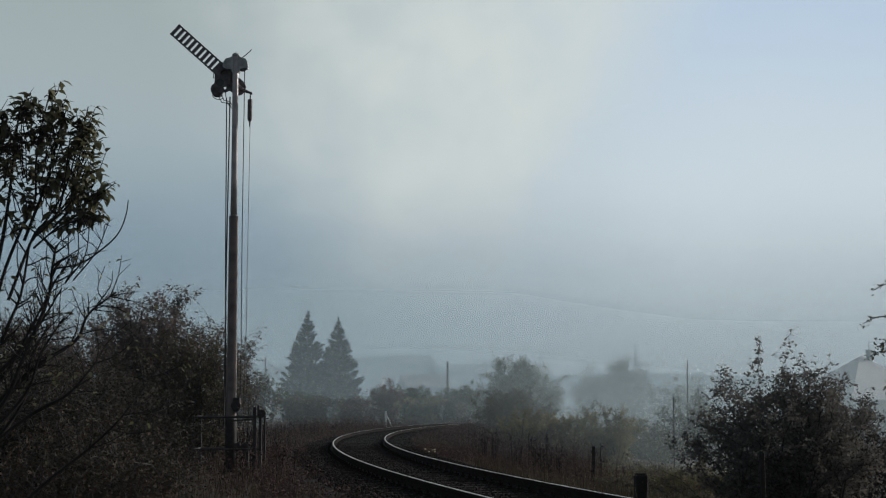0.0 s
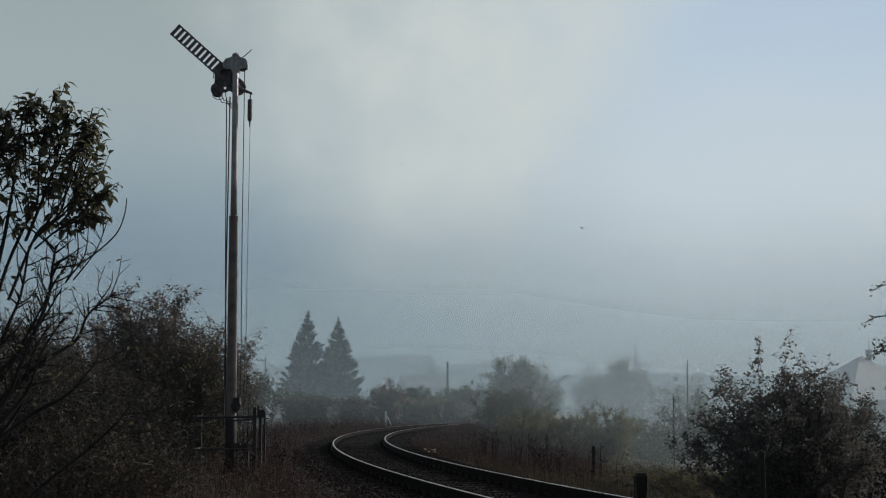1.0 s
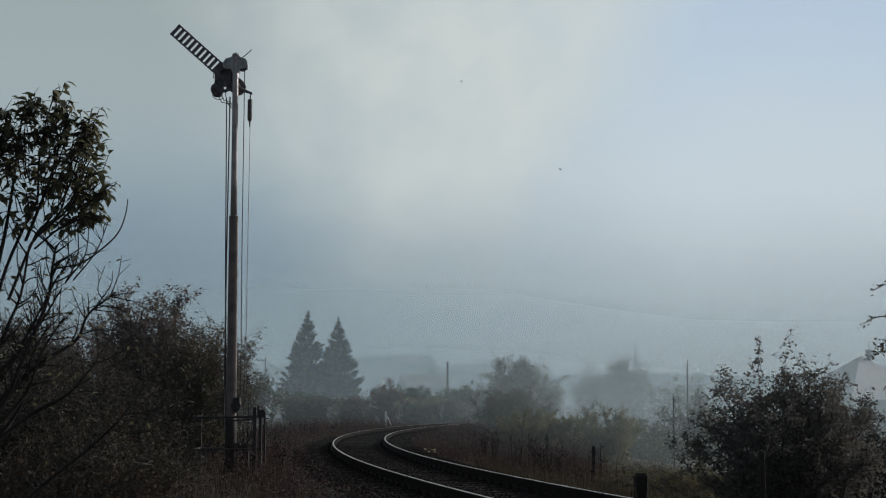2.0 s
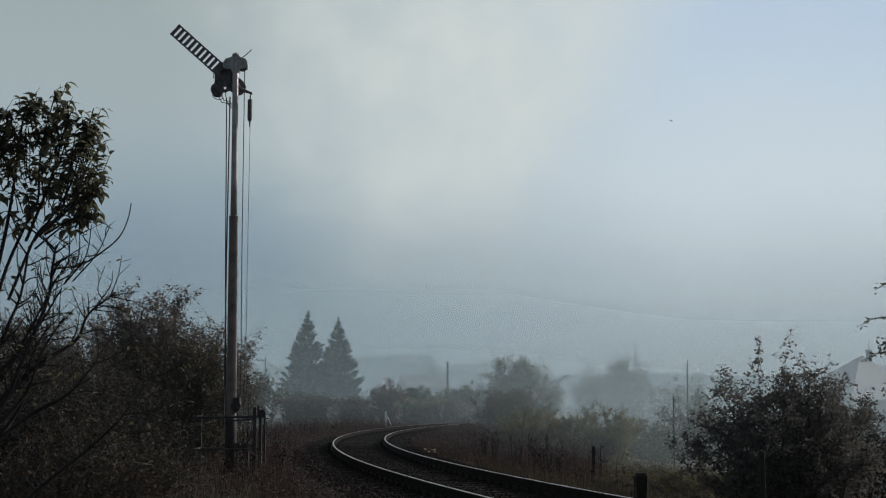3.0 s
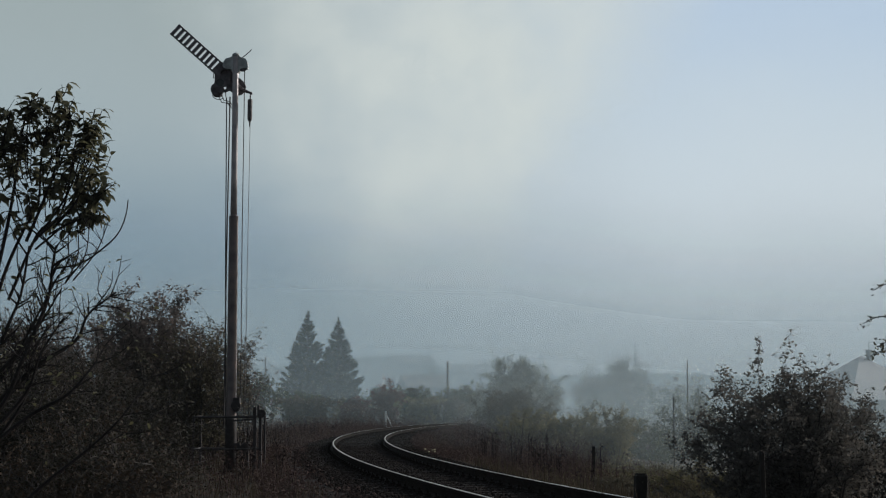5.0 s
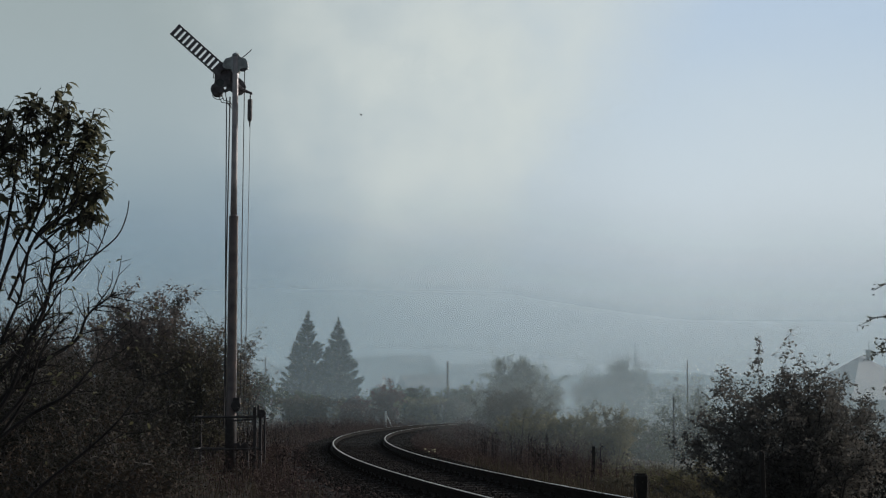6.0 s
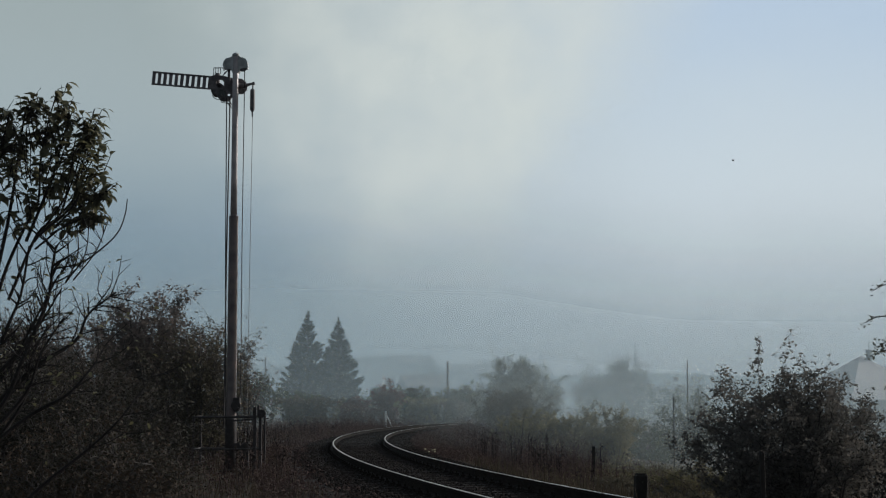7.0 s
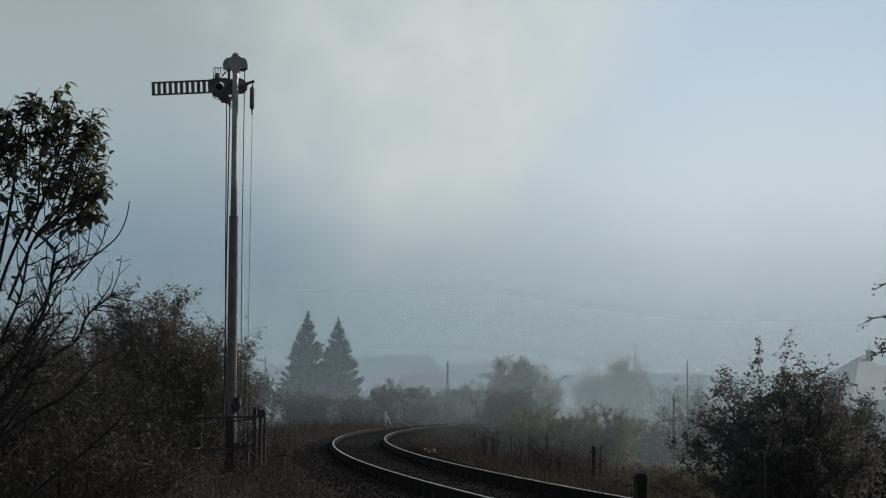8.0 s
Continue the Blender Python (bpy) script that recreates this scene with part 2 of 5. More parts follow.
def sky_backdrop():
    m = bpy.data.materials.new("misty_sky_glow")
    m.use_nodes = True
    n, l = m.node_tree.nodes, m.node_tree.links
    n.clear()
    tc = n.new("ShaderNodeTexCoord")
    sep = n.new("ShaderNodeSeparateXYZ")
    ns = n.new("ShaderNodeTexNoise")
    ns.inputs["Scale"].default_value, ns.inputs["Detail"].default_value, ns.inputs["Roughness"].default_value = 0.006, 4, 0.5
    l.new(tc.outputs["Object"], ns.inputs["Vector"])
    l.new(tc.outputs["Object"], sep.inputs[0])
    wob = math_node(n, l, "MULTIPLY_ADD", ns.outputs["Fac"], 80.0, -40.0)
    up = math_node(n, l, "ADD", sep.outputs[2], wob)
    h = map_range(n, l, up, 0, 360, soft=False)
    left = ramp_node(n, l, h, [(0.0, srgb(112, 130, 139)), (0.2, srgb(112, 132, 144)), (0.40, srgb(121, 143, 159)), (0.56, srgb(142, 160, 170)), (0.74, srgb(163, 177, 182)), (1.0, srgb(156, 169, 171))])
    right = ramp_node(n, l, h, [(0.0, srgb(186, 195, 200)), (0.16, srgb(189, 200, 207)), (0.44, srgb(201, 212, 219)), (0.72, srgb(197, 211, 220)), (1.0, srgb(180, 200, 221))])
    side = map_range(n, l, math_node(n, l, "ADD", sep.outputs[0], wob), -270, 270)
    mx = n.new("ShaderNodeMix")
    mx.data_type = "RGBA"
    l.new(side, mx.inputs[0])
    l.new(left, mx.inputs[6])
    l.new(right, mx.inputs[7])
    em, out = n.new("ShaderNodeEmission"), n.new("ShaderNodeOutputMaterial")
    l.new(mx.outputs[2], em.inputs[0])
    l.new(em.outputs[0], out.inputs[0])
    g = Mesh()
    nx, nz = 24, 12
    g.add([(-1300 + 2600 * i / nx, SKY_D, -40 + 800 * j / nz) for j in range(nz + 1) for i in range(nx + 1)],
          [(j * (nx + 1) + i, j * (nx + 1) + i + 1, (j + 1) * (nx + 1) + i + 1, (j + 1) * (nx + 1) + i) for j in range(nz) for i in range(nx)])
    tagged(part("sky_backdrop", g, m, smooth=True), "pale blue-grey misty morning sky", "sky", kind="structure")


def cloud_bank():
    """A soft bright cloud that drifts slowly before the sky."""
    m = bpy.data.materials.new("bright_mist_cloud")
    m.use_nodes = True
    n, l = m.node_tree.nodes, m.node_tree.links
    n.clear()
    tc = n.new("ShaderNodeTexCoord")
    sep = n.new("ShaderNodeSeparateXYZ")
    l.new(tc.outputs["Object"], sep.inputs[0])
    ns = n.new("ShaderNodeTexNoise")
    ns.inputs["Scale"].default_value, ns.inputs["Detail"].default_value, ns.inputs["Roughness"].default_value = 0.011, 5, 0.5
    l.new(tc.outputs["Object"], ns.inputs["Vector"])
    z = sep.outputs[2]
    width = map_range(n, l, z, 130, 360, 85, 196, soft=False)
    wob = math_node(n, l, "MULTIPLY_ADD", ns.outputs["Fac"], 110.0, -55.0)
    n2 = n.new("ShaderNodeTexNoise")
    n2.inputs["Scale"].default_value, n2.inputs["Detail"].default_value, n2.inputs["Roughness"].default_value = 0.035, 4, 0.55
    l.new(tc.outputs["Object"], n2.inputs["Vector"])
    wob = math_node(n, l, "ADD", wob, math_node(n, l, "MULTIPLY_ADD", n2.outputs["Fac"], 50.0, -25.0))
    x = math_node(n, l, "ADD", sep.outputs[0], math_node(n, l, "ADD", wob, map_range(n, l, z, 190, 360, 42, -2, soft=False)))
    r = math_node(n, l, "DIVIDE", x, width)
    body = math_node(n, l, "MULTIPLY", map_range(n, l, r, 1.28, 0.5), map_range(n, l, r, -1.6, -0.1))
    low = map_range(n, l, z, 10, 265)
    grain = map_range(n, l, ns.outputs["Fac"], 0.25, 0.7, 0.5, 1.0)
    al = math_node(n, l, "MULTIPLY", math_node(n, l, "MULTIPLY", body, low), math_node(n, l, "MULTIPLY", grain, 0.82))
    em, tr, mx, out = n.new("ShaderNodeEmission"), n.new("ShaderNodeBsdfTransparent"), n.new("ShaderNodeMixShader"), n.new("ShaderNodeOutputMaterial")
    em.inputs[0].default_value = srgb(208, 215, 211)
    l.new(al, mx.inputs[0])
    l.new(tr.outputs[0], mx.inputs[1])
    l.new(em.outputs[0], mx.inputs[2])
    l.new(mx.outputs[0], out.inputs[0])
    g = Mesh()
    g.add([(-1500, 0, 30), (1500, 0, 30), (0, 0, 1500)], [(0, 1, 2)])
    ob = part("cloud_bank", g, m, smooth=True)
    ob.visible_shadow = False
    ob.matrix_basis = pose(20, SKY_D - 40, 0)
    return tagged(ob, "soft bright white-grey cloud of drifting mist", "cloud", kind="structure")


def mist_material(dist, dens, top, seed, lo, hi, x0, x1, tone, z0, z1, low):
    m = bpy.data.materials.new("ground_mist")
    m.use_nodes = True
    n, l = m.node_tree.nodes, m.node_tree.links
    n.clear()
    tc = n.new("ShaderNodeTexCoord")
    sep = n.new("ShaderNodeSeparateXYZ")
    l.new(tc.outputs["Object"], sep.inputs[0])
    mp = n.new("ShaderNodeMapping")
    mp.inputs["Location"].default_value = (seed * 7.3, seed, seed * 3.1)
    l.new(tc.outputs["Object"], mp.inputs[0])
    mp.inputs["Scale"].default_value = (0.45, 1.0, 1.0)
    ns = n.new("ShaderNodeTexNoise")
    ns.inputs["Scale"].default_value, ns.inputs["Detail"].default_value = 1.3 / top, 3
    l.new(mp.outputs[0], ns.inputs["Vector"])
    zz = math_node(n, l, "MULTIPLY_ADD", ns.outputs["Fac"], top * 0.5, math_node(n, l, "ADD", sep.outputs[2], -top * 0.25))
    fade = map_range(n, l, zz, top, top * 0.1)
    pat = map_range(n, l, ns.outputs["Fac"], 0.25, 0.75, 0.78, 1.08)
    thick = map_range(n, l, sep.outputs[0], x0 * dist, x1 * dist, lo, hi)     # nearer banks lie thicker over the low meadow, the far two thinner
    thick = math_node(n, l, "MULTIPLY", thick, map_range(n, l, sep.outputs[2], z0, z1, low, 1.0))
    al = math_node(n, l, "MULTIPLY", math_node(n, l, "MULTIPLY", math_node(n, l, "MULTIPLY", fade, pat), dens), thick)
    dif, tl, mm = n.new("ShaderNodeBsdfDiffuse"), n.new("ShaderNodeBsdfTranslucent"), n.new("ShaderNodeMixShader")
    dif.inputs[0].default_value = tone
    tl.inputs[0].default_value = tone
    mm.inputs[0].default_value = 0.6
    l.new(dif.outputs[0], mm.inputs[1])
    l.new(tl.outputs[0], mm.inputs[2])
    tr, mx, out = n.new("ShaderNodeBsdfTransparent"), n.new("ShaderNodeMixShader"), n.new("ShaderNodeOutputMaterial")
    l.new(al, mx.inputs[0])
    l.new(tr.outputs[0], mx.inputs[1])
    l.new(mm.outputs[0], mx.inputs[2])
    l.new(mx.outputs[0], out.inputs[0])
    return m


def mist_bank(dist, dens, top, seed, lo, hi, x0, x1, tone, z0=-0.6, z1=2.0, low=0.6):
    """A bank of ground mist: one seamless veil across the valley, patchy and thinning upward."""
    g = Mesh()
    half = dist * 1.6
    g.add([(-half, 0, -1.5), (half, 0, -1.5), (0, 0, top * 4)], [(0, 1, 2)])
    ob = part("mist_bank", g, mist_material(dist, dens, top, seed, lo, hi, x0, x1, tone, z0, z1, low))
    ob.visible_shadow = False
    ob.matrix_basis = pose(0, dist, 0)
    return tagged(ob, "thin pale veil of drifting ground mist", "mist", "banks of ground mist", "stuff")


sky_backdrop()
CLOUD = cloud_bank()
# far tones are darkened for the mist's own shade
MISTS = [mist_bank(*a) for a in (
    # nearest veil is added to lift the foreground's blacks like haze
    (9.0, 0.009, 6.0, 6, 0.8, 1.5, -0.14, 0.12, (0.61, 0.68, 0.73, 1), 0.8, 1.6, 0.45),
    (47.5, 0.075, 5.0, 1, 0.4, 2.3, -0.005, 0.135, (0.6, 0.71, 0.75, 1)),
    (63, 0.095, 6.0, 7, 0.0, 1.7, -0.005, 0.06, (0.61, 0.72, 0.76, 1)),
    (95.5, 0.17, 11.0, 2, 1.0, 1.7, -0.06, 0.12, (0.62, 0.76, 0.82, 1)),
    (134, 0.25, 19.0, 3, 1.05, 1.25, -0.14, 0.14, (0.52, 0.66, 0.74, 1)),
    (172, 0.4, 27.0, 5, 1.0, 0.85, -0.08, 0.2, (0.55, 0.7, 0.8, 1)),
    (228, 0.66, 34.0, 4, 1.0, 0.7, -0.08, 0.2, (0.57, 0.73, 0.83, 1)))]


# ---- ground and track ----
def ground():
    xs = sorted({*np.arange(-30, 45.01, 1.0).tolist(), *[s * v for s in (-1, 1) for v in (60, 90, 130, 200, 400, 900, 2500)], -45, 52})
    ys = sorted({*np.arange(-6, 110.01, 1.0).tolist(), -2500, -900, -300, -100, -40, -15, *range(115, 400, 15), 450, 600, 900, 1390})
    g = Mesh()
    g.add([(x, y, land(x, y)) for y in ys for x in xs], [(j * len(xs) + i, j * len(xs) + i + 1, (j + 1) * len(xs) + i + 1, (j + 1) * len(xs) + i) for j in range(len(ys) - 1) for i in range(len(xs) - 1)])
    tagged(part("ground", g, SOIL, smooth=True), "rough ground with withered autumn grass", "ground", kind="structure")


ground()
A0, A1 = -68.0, 75.0      # stretch of track that is built, metres along the curve


def ballast_bed():
    g = Mesh()
    prof = [(-2.3, -0.02), (-1.75, 0.08), (-1.3, 0.12), (1.3, 0.12), (1.75, 0.08), (2.4, -0.02)]
    n = 140
    vs = []
    for i in range(n + 1):
        for s, z in prof:
            x, y = on_arc(s, A0 + (A1 - A0) * i / n)
            vs.append((x, y, z + 0.02 * noise.noise(Vector((x * 2, y * 2, 1)))))
    k = len(prof)
    g.add(vs, [(i * k + j, i * k + j + 1, (i + 1) * k + j + 1, (i + 1) * k + j) for i in range(n) for j in range(k - 1)])
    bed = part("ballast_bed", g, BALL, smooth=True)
    tagged(bed, "dark stone ballast under the track", "ballast", kind="structure")
    rng = np.random.default_rng(5)
    st = Mesh()
    octa = np.array([(1, 0, 0), (-1, 0, 0), (0, 1, 0), (0, -1, 0), (0, 0, 1), (0, 0, -1)], float)
    of = [(0, 2, 4), (2, 1, 4), (1, 3, 4), (3, 0, 4), (2, 0, 5), (1, 2, 5), (3, 1, 5), (0, 3, 5)]
    count = 42000
    s, a = rng.uniform(-1.9, 1.75, count), -46 + 66 * rng.random(count) ** 1.5
    r = rng.uniform(0.016, 0.036, count)
    z = np.interp(s, [p[0] for p in prof], [p[1] for p in prof]) + r * 0.2
    x, y = CX - (RAD + s) * np.cos(a / RAD), CY + (RAD + s) * np.sin(a / RAD)
    for i in range(count):
        q = np.array(Euler(rng.uniform(0, 6, 3)).to_matrix())
        vs = (octa * rng.uniform(0.6, 1.25, (6, 1)) * r[i]) @ q.T + np.array([x[i], y[i], z[i]])
        st.add(vs.tolist(), of)
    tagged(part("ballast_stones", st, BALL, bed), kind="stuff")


ballast_bed()


def railway_track():
    tr = thing("railway_track", *on_arc(0, -38), 0, "single curved railway track with polished rails on dark sleepers", "railway track")
    tinv = tr.matrix_basis.inverted()
    prof = [(-0.036, -0.004), (-0.036, -0.035), (-0.010, -0.05), (-0.008, -0.125), (-0.06, -0.14), (-0.06, -0.15), (0.06, -0.15), (0.06, -0.14), (0.008, -0.125), (0.010, -0.05), (0.036, -0.035), (0.036, -0.004), (0.028, 0.0), (0.014, 0.001), (-0.02, 0.001), (-0.028, 0.0)]
    n = 200
    for side in (1, -1):
        g = Mesh()
        vs = []
        for i in range(n + 1):
            a = A0 + (A1 - A0) * i / n
            for s, z in prof:
                x, y = on_arc(side * 0.7535 + s, a)
                vs.append(tinv @ Vector((x, y, RAIL_TOP + z)))
        k = len(prof)
        fs, mi = [], []
        for i in range(n):
            for j in range(k):
                q = (j + 1) % k
                fs.append((i * k + j, i * k + q, (i + 1) * k + q, (i + 1) * k + j))
                mi.append(1 if j == 13 else 0)
        g.add(vs, fs)
        g.m = mi
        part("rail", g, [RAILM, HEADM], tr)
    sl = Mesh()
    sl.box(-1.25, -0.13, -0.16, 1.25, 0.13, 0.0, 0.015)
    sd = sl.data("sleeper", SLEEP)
    ch = Mesh()
    ch.box(-0.17, -0.08, 0.0, 0.17, 0.08, 0.018, 0.004)
    for x in (-0.11, 0.11):
        ch.box(x - 0.035, -0.05, 0.018, x + 0.035, 0.05, 0.05, 0.008)
        ch.lathe([(0.016, 0.05), (0.016, 0.085), (0.01, 0.09)], 6, Matrix.Translation((x, 0, 0)))
    cd = ch.data("rail_chair", RAILM)
    a = A0 + 0.3
    rng = random.Random(3)
    while a < A1:
        x, y = on_arc(0, a)
        ob = part("sleeper", sd, None, tr)
        ob.matrix_basis = tinv @ pose(x, y, 0.135 + rng.uniform(-0.006, 0.004), 0, 0, -math.degrees(a / RAD) + rng.uniform(-0.8, 0.8))
        if -45 < a < 25:
            for s in (-0.7535, 0.7535):
                part("rail_chair", cd, None, ob, at=Matrix.Translation((s, 0, 0)))
        a += 0.62
    return tr


railway_track()


# ---- semaphore signal ----
SX, SY = -4.235, 31.8
PIV = (0.02, 0.15, 7.855)          # arm's pivot on the mast


def ring(cx, cz, r, n=18):
    return [(cx + r * math.cos(2 * math.pi * k / n), cz + r * math.sin(2 * math.pi * k / n)) for k in range(n)]


def semaphore_signal():
    sg = thing("semaphore_signal", SX, SY, 0, "tall weathered steel semaphore signal with slotted arm beside the track", "railway signal")
    g = Mesh()
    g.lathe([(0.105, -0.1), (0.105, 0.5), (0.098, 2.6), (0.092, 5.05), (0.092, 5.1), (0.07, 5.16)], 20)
    mast = part("lower_mast", g, MASTLOW, sg, "thicker lower tube of rusty steel, colour darkened for shade", True)
    g = Mesh()
    g.lathe([(0.07, 5.15), (0.063, 6.0), (0.06, 8.42), (0.055, 8.44)], 20)
    part("upper_mast", g, MAST, sg, "slender upper tube of weathered grey steel", True)
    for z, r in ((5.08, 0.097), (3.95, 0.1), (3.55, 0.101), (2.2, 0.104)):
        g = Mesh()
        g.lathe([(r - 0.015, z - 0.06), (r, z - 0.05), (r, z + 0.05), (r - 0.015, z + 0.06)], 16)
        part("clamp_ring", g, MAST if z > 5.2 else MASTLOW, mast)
    g = Mesh()
    g.box(-0.2, -0.18, -0.2, 0.2, 0.18, 0.06, 0.03)
    part("footing", g, DARKPOST, sg, "dark weathered footing block")
    # added sleeve, black in place of the shade at the mast foot
    g = Mesh()
    g.lathe([(0.118, -0.1), (0.116, 1.04), (0.108, 1.08)], 20)
    part("base_shade_sleeve", g, DARKIRON, sg, "added black sleeve for the shade round the mast foot", True)
    # domed pulley cover at the top
    g = Mesh()
    out = [(-0.25, 8.19), (-0.262, 8.23), (-0.25, 8.31), (-0.2, 8.375), (-0.12, 8.395), (-0.06, 8.43), (0.06, 8.43), (0.12, 8.395), (0.2, 8.375), (0.24, 8.31), (0.25, 8.22), (0.25, 8.17), (0.16, 8.18), (0.1, 8.16), (0.07, 8.09), (-0.07, 8.09), (-0.1, 8.16), (-0.16, 8.15)]
    g.plate(out, -0.035, 0.12)
    g.lathe([(0.055, 8.41), (0.075, 8.43), (0.075, 8.46), (0.05, 8.49), (0.02, 8.5)], 14)
    cap = part("pulley_cover", g, CAPM, sg, "domed grey-green pulley cover")
    g = Mesh()
    g.lathe([(0.08, -0.02), (0.11, -0.015), (0.1, 0), (0.11, 0.015), (0.08, 0.02)], 18, pose(0.14, 0, 8.22, 90))
    part("pulley", g, IRON, cap)
    # fixed lamp with its bracket and chimney
    g = Mesh()
    g.box(-0.51, 0.22, 7.65, -0.31, 0.42, 7.87, 0.04)
    g.box(-0.46, 0.26, 7.86, -0.37, 0.38, 8.05, 0.015)
    g.lathe([(0.11, -0.03), (0.14, -0.02), (0.14, 0.02), (0.11, 0.03)], 18, pose(-0.395, 0.21, 7.785, 90))
    g.lathe([(0.06, 7.96), (0.06, 8.03), (0.045, 8.04), (0.045, 8.06)], 12, pose(-0.415, 0.32, 0.08))
    lamp = part("signal_lamp", g, IRON, sg, "small dark lamp housing with a chimney")
    g = Mesh()
    g.tube([(-0.49, 0.3, 8.03), (-0.49, 0.3, 8.25), (-0.3, 0.3, 8.25), (-0.27, 0.2, 8.18), (-0.1, 0.05, 8.2)], 0.011, 5)
    g.tube([(-0.33, 0.3, 8.06), (-0.1, 0.05, 8.21)], 0.01, 5)
    for x in (-0.45, -0.4, -0.35):
        g.tube([(x, 0.3, 8.12), (x, 0.3, 8.26)], 0.008, 5)
    part("lamp_bracket", g, IRON, lamp)
    g = Mesh()
    g.tube([(-0.42, 0.05, 7.73)] + [(-0.34 + 0.13 * math.cos(t), 0.05, 7.64 + 0.1 * math.sin(t)) for t in np.linspace(2.6, 5.6, 9)], 0.008, 5)
    part("loose_wire", g, WIRE, lamp)
    g = Mesh()
    g.box(-0.17, 0.06, 7.85, -0.12, 0.1, 8.2, 0.006)
    part("screen_guide", g, IRON, lamp)
    g = Mesh()
    g.lathe([(0.09, -0.01), (0.097, 0.0), (0.09, 0.01)], 18, pose(0, 0, 0, 90))
    screen = part("lamp_screen", g, IRON, sg, "round dark screen that slides behind the arm")
    for a, c, d, e in ((-0.3, 7.66, -0.12, 7.5), (-0.36, 7.62, -0.16, 7.46), (-0.22, 7.75, -0.1, 7.4)):
        g = Mesh()
        g.tube([(a, 0.08, c), ((a + d) / 2 - 0.03, 0.08, (c + e) / 2 - 0.05), (d, 0.06, e), (d + 0.05, 0.04, e - 0.08)], 0.009, 5)
        part("cable", g, WIRE, lamp)
    # arm: a ladder of slots, a spectacle plate and the lever, all on one pivot
    arm = new("arm")
    arm.parent = sg
    arm.matrix_basis = pose(*PIV)
    arm["label"] = "slotted dark semaphore arm on its pivot"
    h, x0, x1 = 0.141, -1.755, -0.55
    outer = [(x0, -h), (x1, -h + 0.01), (x1, h - 0.01), (x0, h)]
    holes = []
    for k in range(10):
        c = x0 + 0.092 + k * 0.1155
        holes.append([(c - 0.024, -0.107), (c + 0.024, -0.107), (c + 0.024, 0.107), (c - 0.024, 0.107)])
    g = Mesh()
    g.plate(outer, -0.012, 0.012, holes)
    for z in (-h + 0.012, h - 0.012):
        g.box(x0, -0.028, z - 0.012, x1, 0.012, z + 0.012, 0.004)
    part("blade", g, ARMP, arm)
    g = Mesh()
    spec = [(-0.6, -0.12), (-0.5, -0.14), (-0.43, -0.22), (-0.35, -0.31), (-0.26, -0.36), (-0.17, -0.36), (-0.1, -0.29), (-0.04, -0.19), (0.06, -0.18), (0.14, -0.17), (0.2, -0.09), (0.208, 0.0), (0.16, 0.09), (0.08, 0.14), (-0.12, 0.14), (-0.24, 0.16), (-0.36, 0.17), (-0.5, 0.16), (-0.6, 0.13)]
    g.plate(spec, -0.02, 0.02, [ring(-0.358, 0.0, 0.085), ring(-0.3, -0.2, 0.08), ring(-0.15, -0.215, 0.03, 10)])
    g.lathe([(0.05, -0.07), (0.06, -0.06), (0.06, 0.1), (0.04, 0.11)], 14, pose(0, 0, 0, 90))
    plate = part("spectacle_plate", g, IRON, arm, "dark iron spectacle plate")
    g = Mesh()
    g.lathe([(0.082, -0.006), (0.082, 0.006)], 18, pose(-0.3, 0, -0.2, 90))
    part("lens", g, GLASS, plate, "dark coloured glass lens")
    e0 = radians(10)
    lx, lz = 0.335 * math.cos(e0), 0.335 * math.sin(e0)
    g = Mesh()
    g.tube([(0.05, -0.03, -0.01), (0.16, -0.03, 0.0), (lx - 0.02, -0.03, lz)], [0.055, 0.04, 0.022], 8)
    g.lathe([(0.03, -0.03), (0.03, 0.03)], 10, pose(lx, -0.03, lz, 90))
    part("lever", g, IRON, arm)
    # balance weight on its wire
    wt = new("balance_weight")
    wt.parent = sg
    g = Mesh()
    g.tube([(0, 0, 0.02), (-0.005, 0, -0.13)], 0.014, 6)
    g.lathe([(0.02, -0.12), (0.045, -0.125), (0.049, -0.15), (0.049, -0.52), (0.043, -0.55), (0.018, -0.59), (0.012, -0.69)][::-1], 14, pose(-0.008, 0, 0))
    part("weight_body", g, IRON, wt, "cylindrical cast iron weight", True)
    g = Mesh()
    g.tube([(0, 0, -0.55), (-0.03, 0, -5.0), (-0.045, 0, -6.9)], 0.006, 5)
    part("weight_wire", g, WIRE, wt)
    # indicator rod behind the cover
    rod = new("indicator_rod")
    rod.parent = sg
    g = Mesh()
    g.tube([(-0.2, 0, -0.17), (0.17, 0, 0.15), (0.19, 0, 0.18)], [0.012, 0.009, 0.007], 6)
    part("rod", g, IRON, rod)
    # signal wires down the mast
    for x0_, x1_, y, r, z0, z1 in ((-0.165, -0.10, -0.08, 0.011, 7.55, 0.9), (-0.115, -0.15, 0.06, 0.014, 7.6, 0.9), (0.185, 0.185, 0.0, 0.009, 8.2, 1.2)):
        g = Mesh()
        g.tube([(x0_, y, z0), ((x0_ + x1_) / 2 - 0.01, y, (z0 + z1) / 2), (x1_, y, z1)], r, 6)
        part("signal_wire", g, DARKIRON, sg)
    # winch box and gear at the foot
    g = Mesh()
    g.box(0.06, -0.17, 1.2, 0.19, 0.03, 1.48, 0.015)
    g.lathe([(0.08, -0.03), (0.1, -0.02), (0.1, 0.02), (0.08, 0.03)], 14, pose(0.12, -0.19, 1.32, 90))
    win = part("lamp_winch", g, DARKIRON, sg, "small winch box on the mast")
    g = Mesh()
    g.tube([(0.12, -0.22, 1.32), (0.24, -0.24, 1.22), (0.24, -0.3, 1.22)], 0.012, 6)
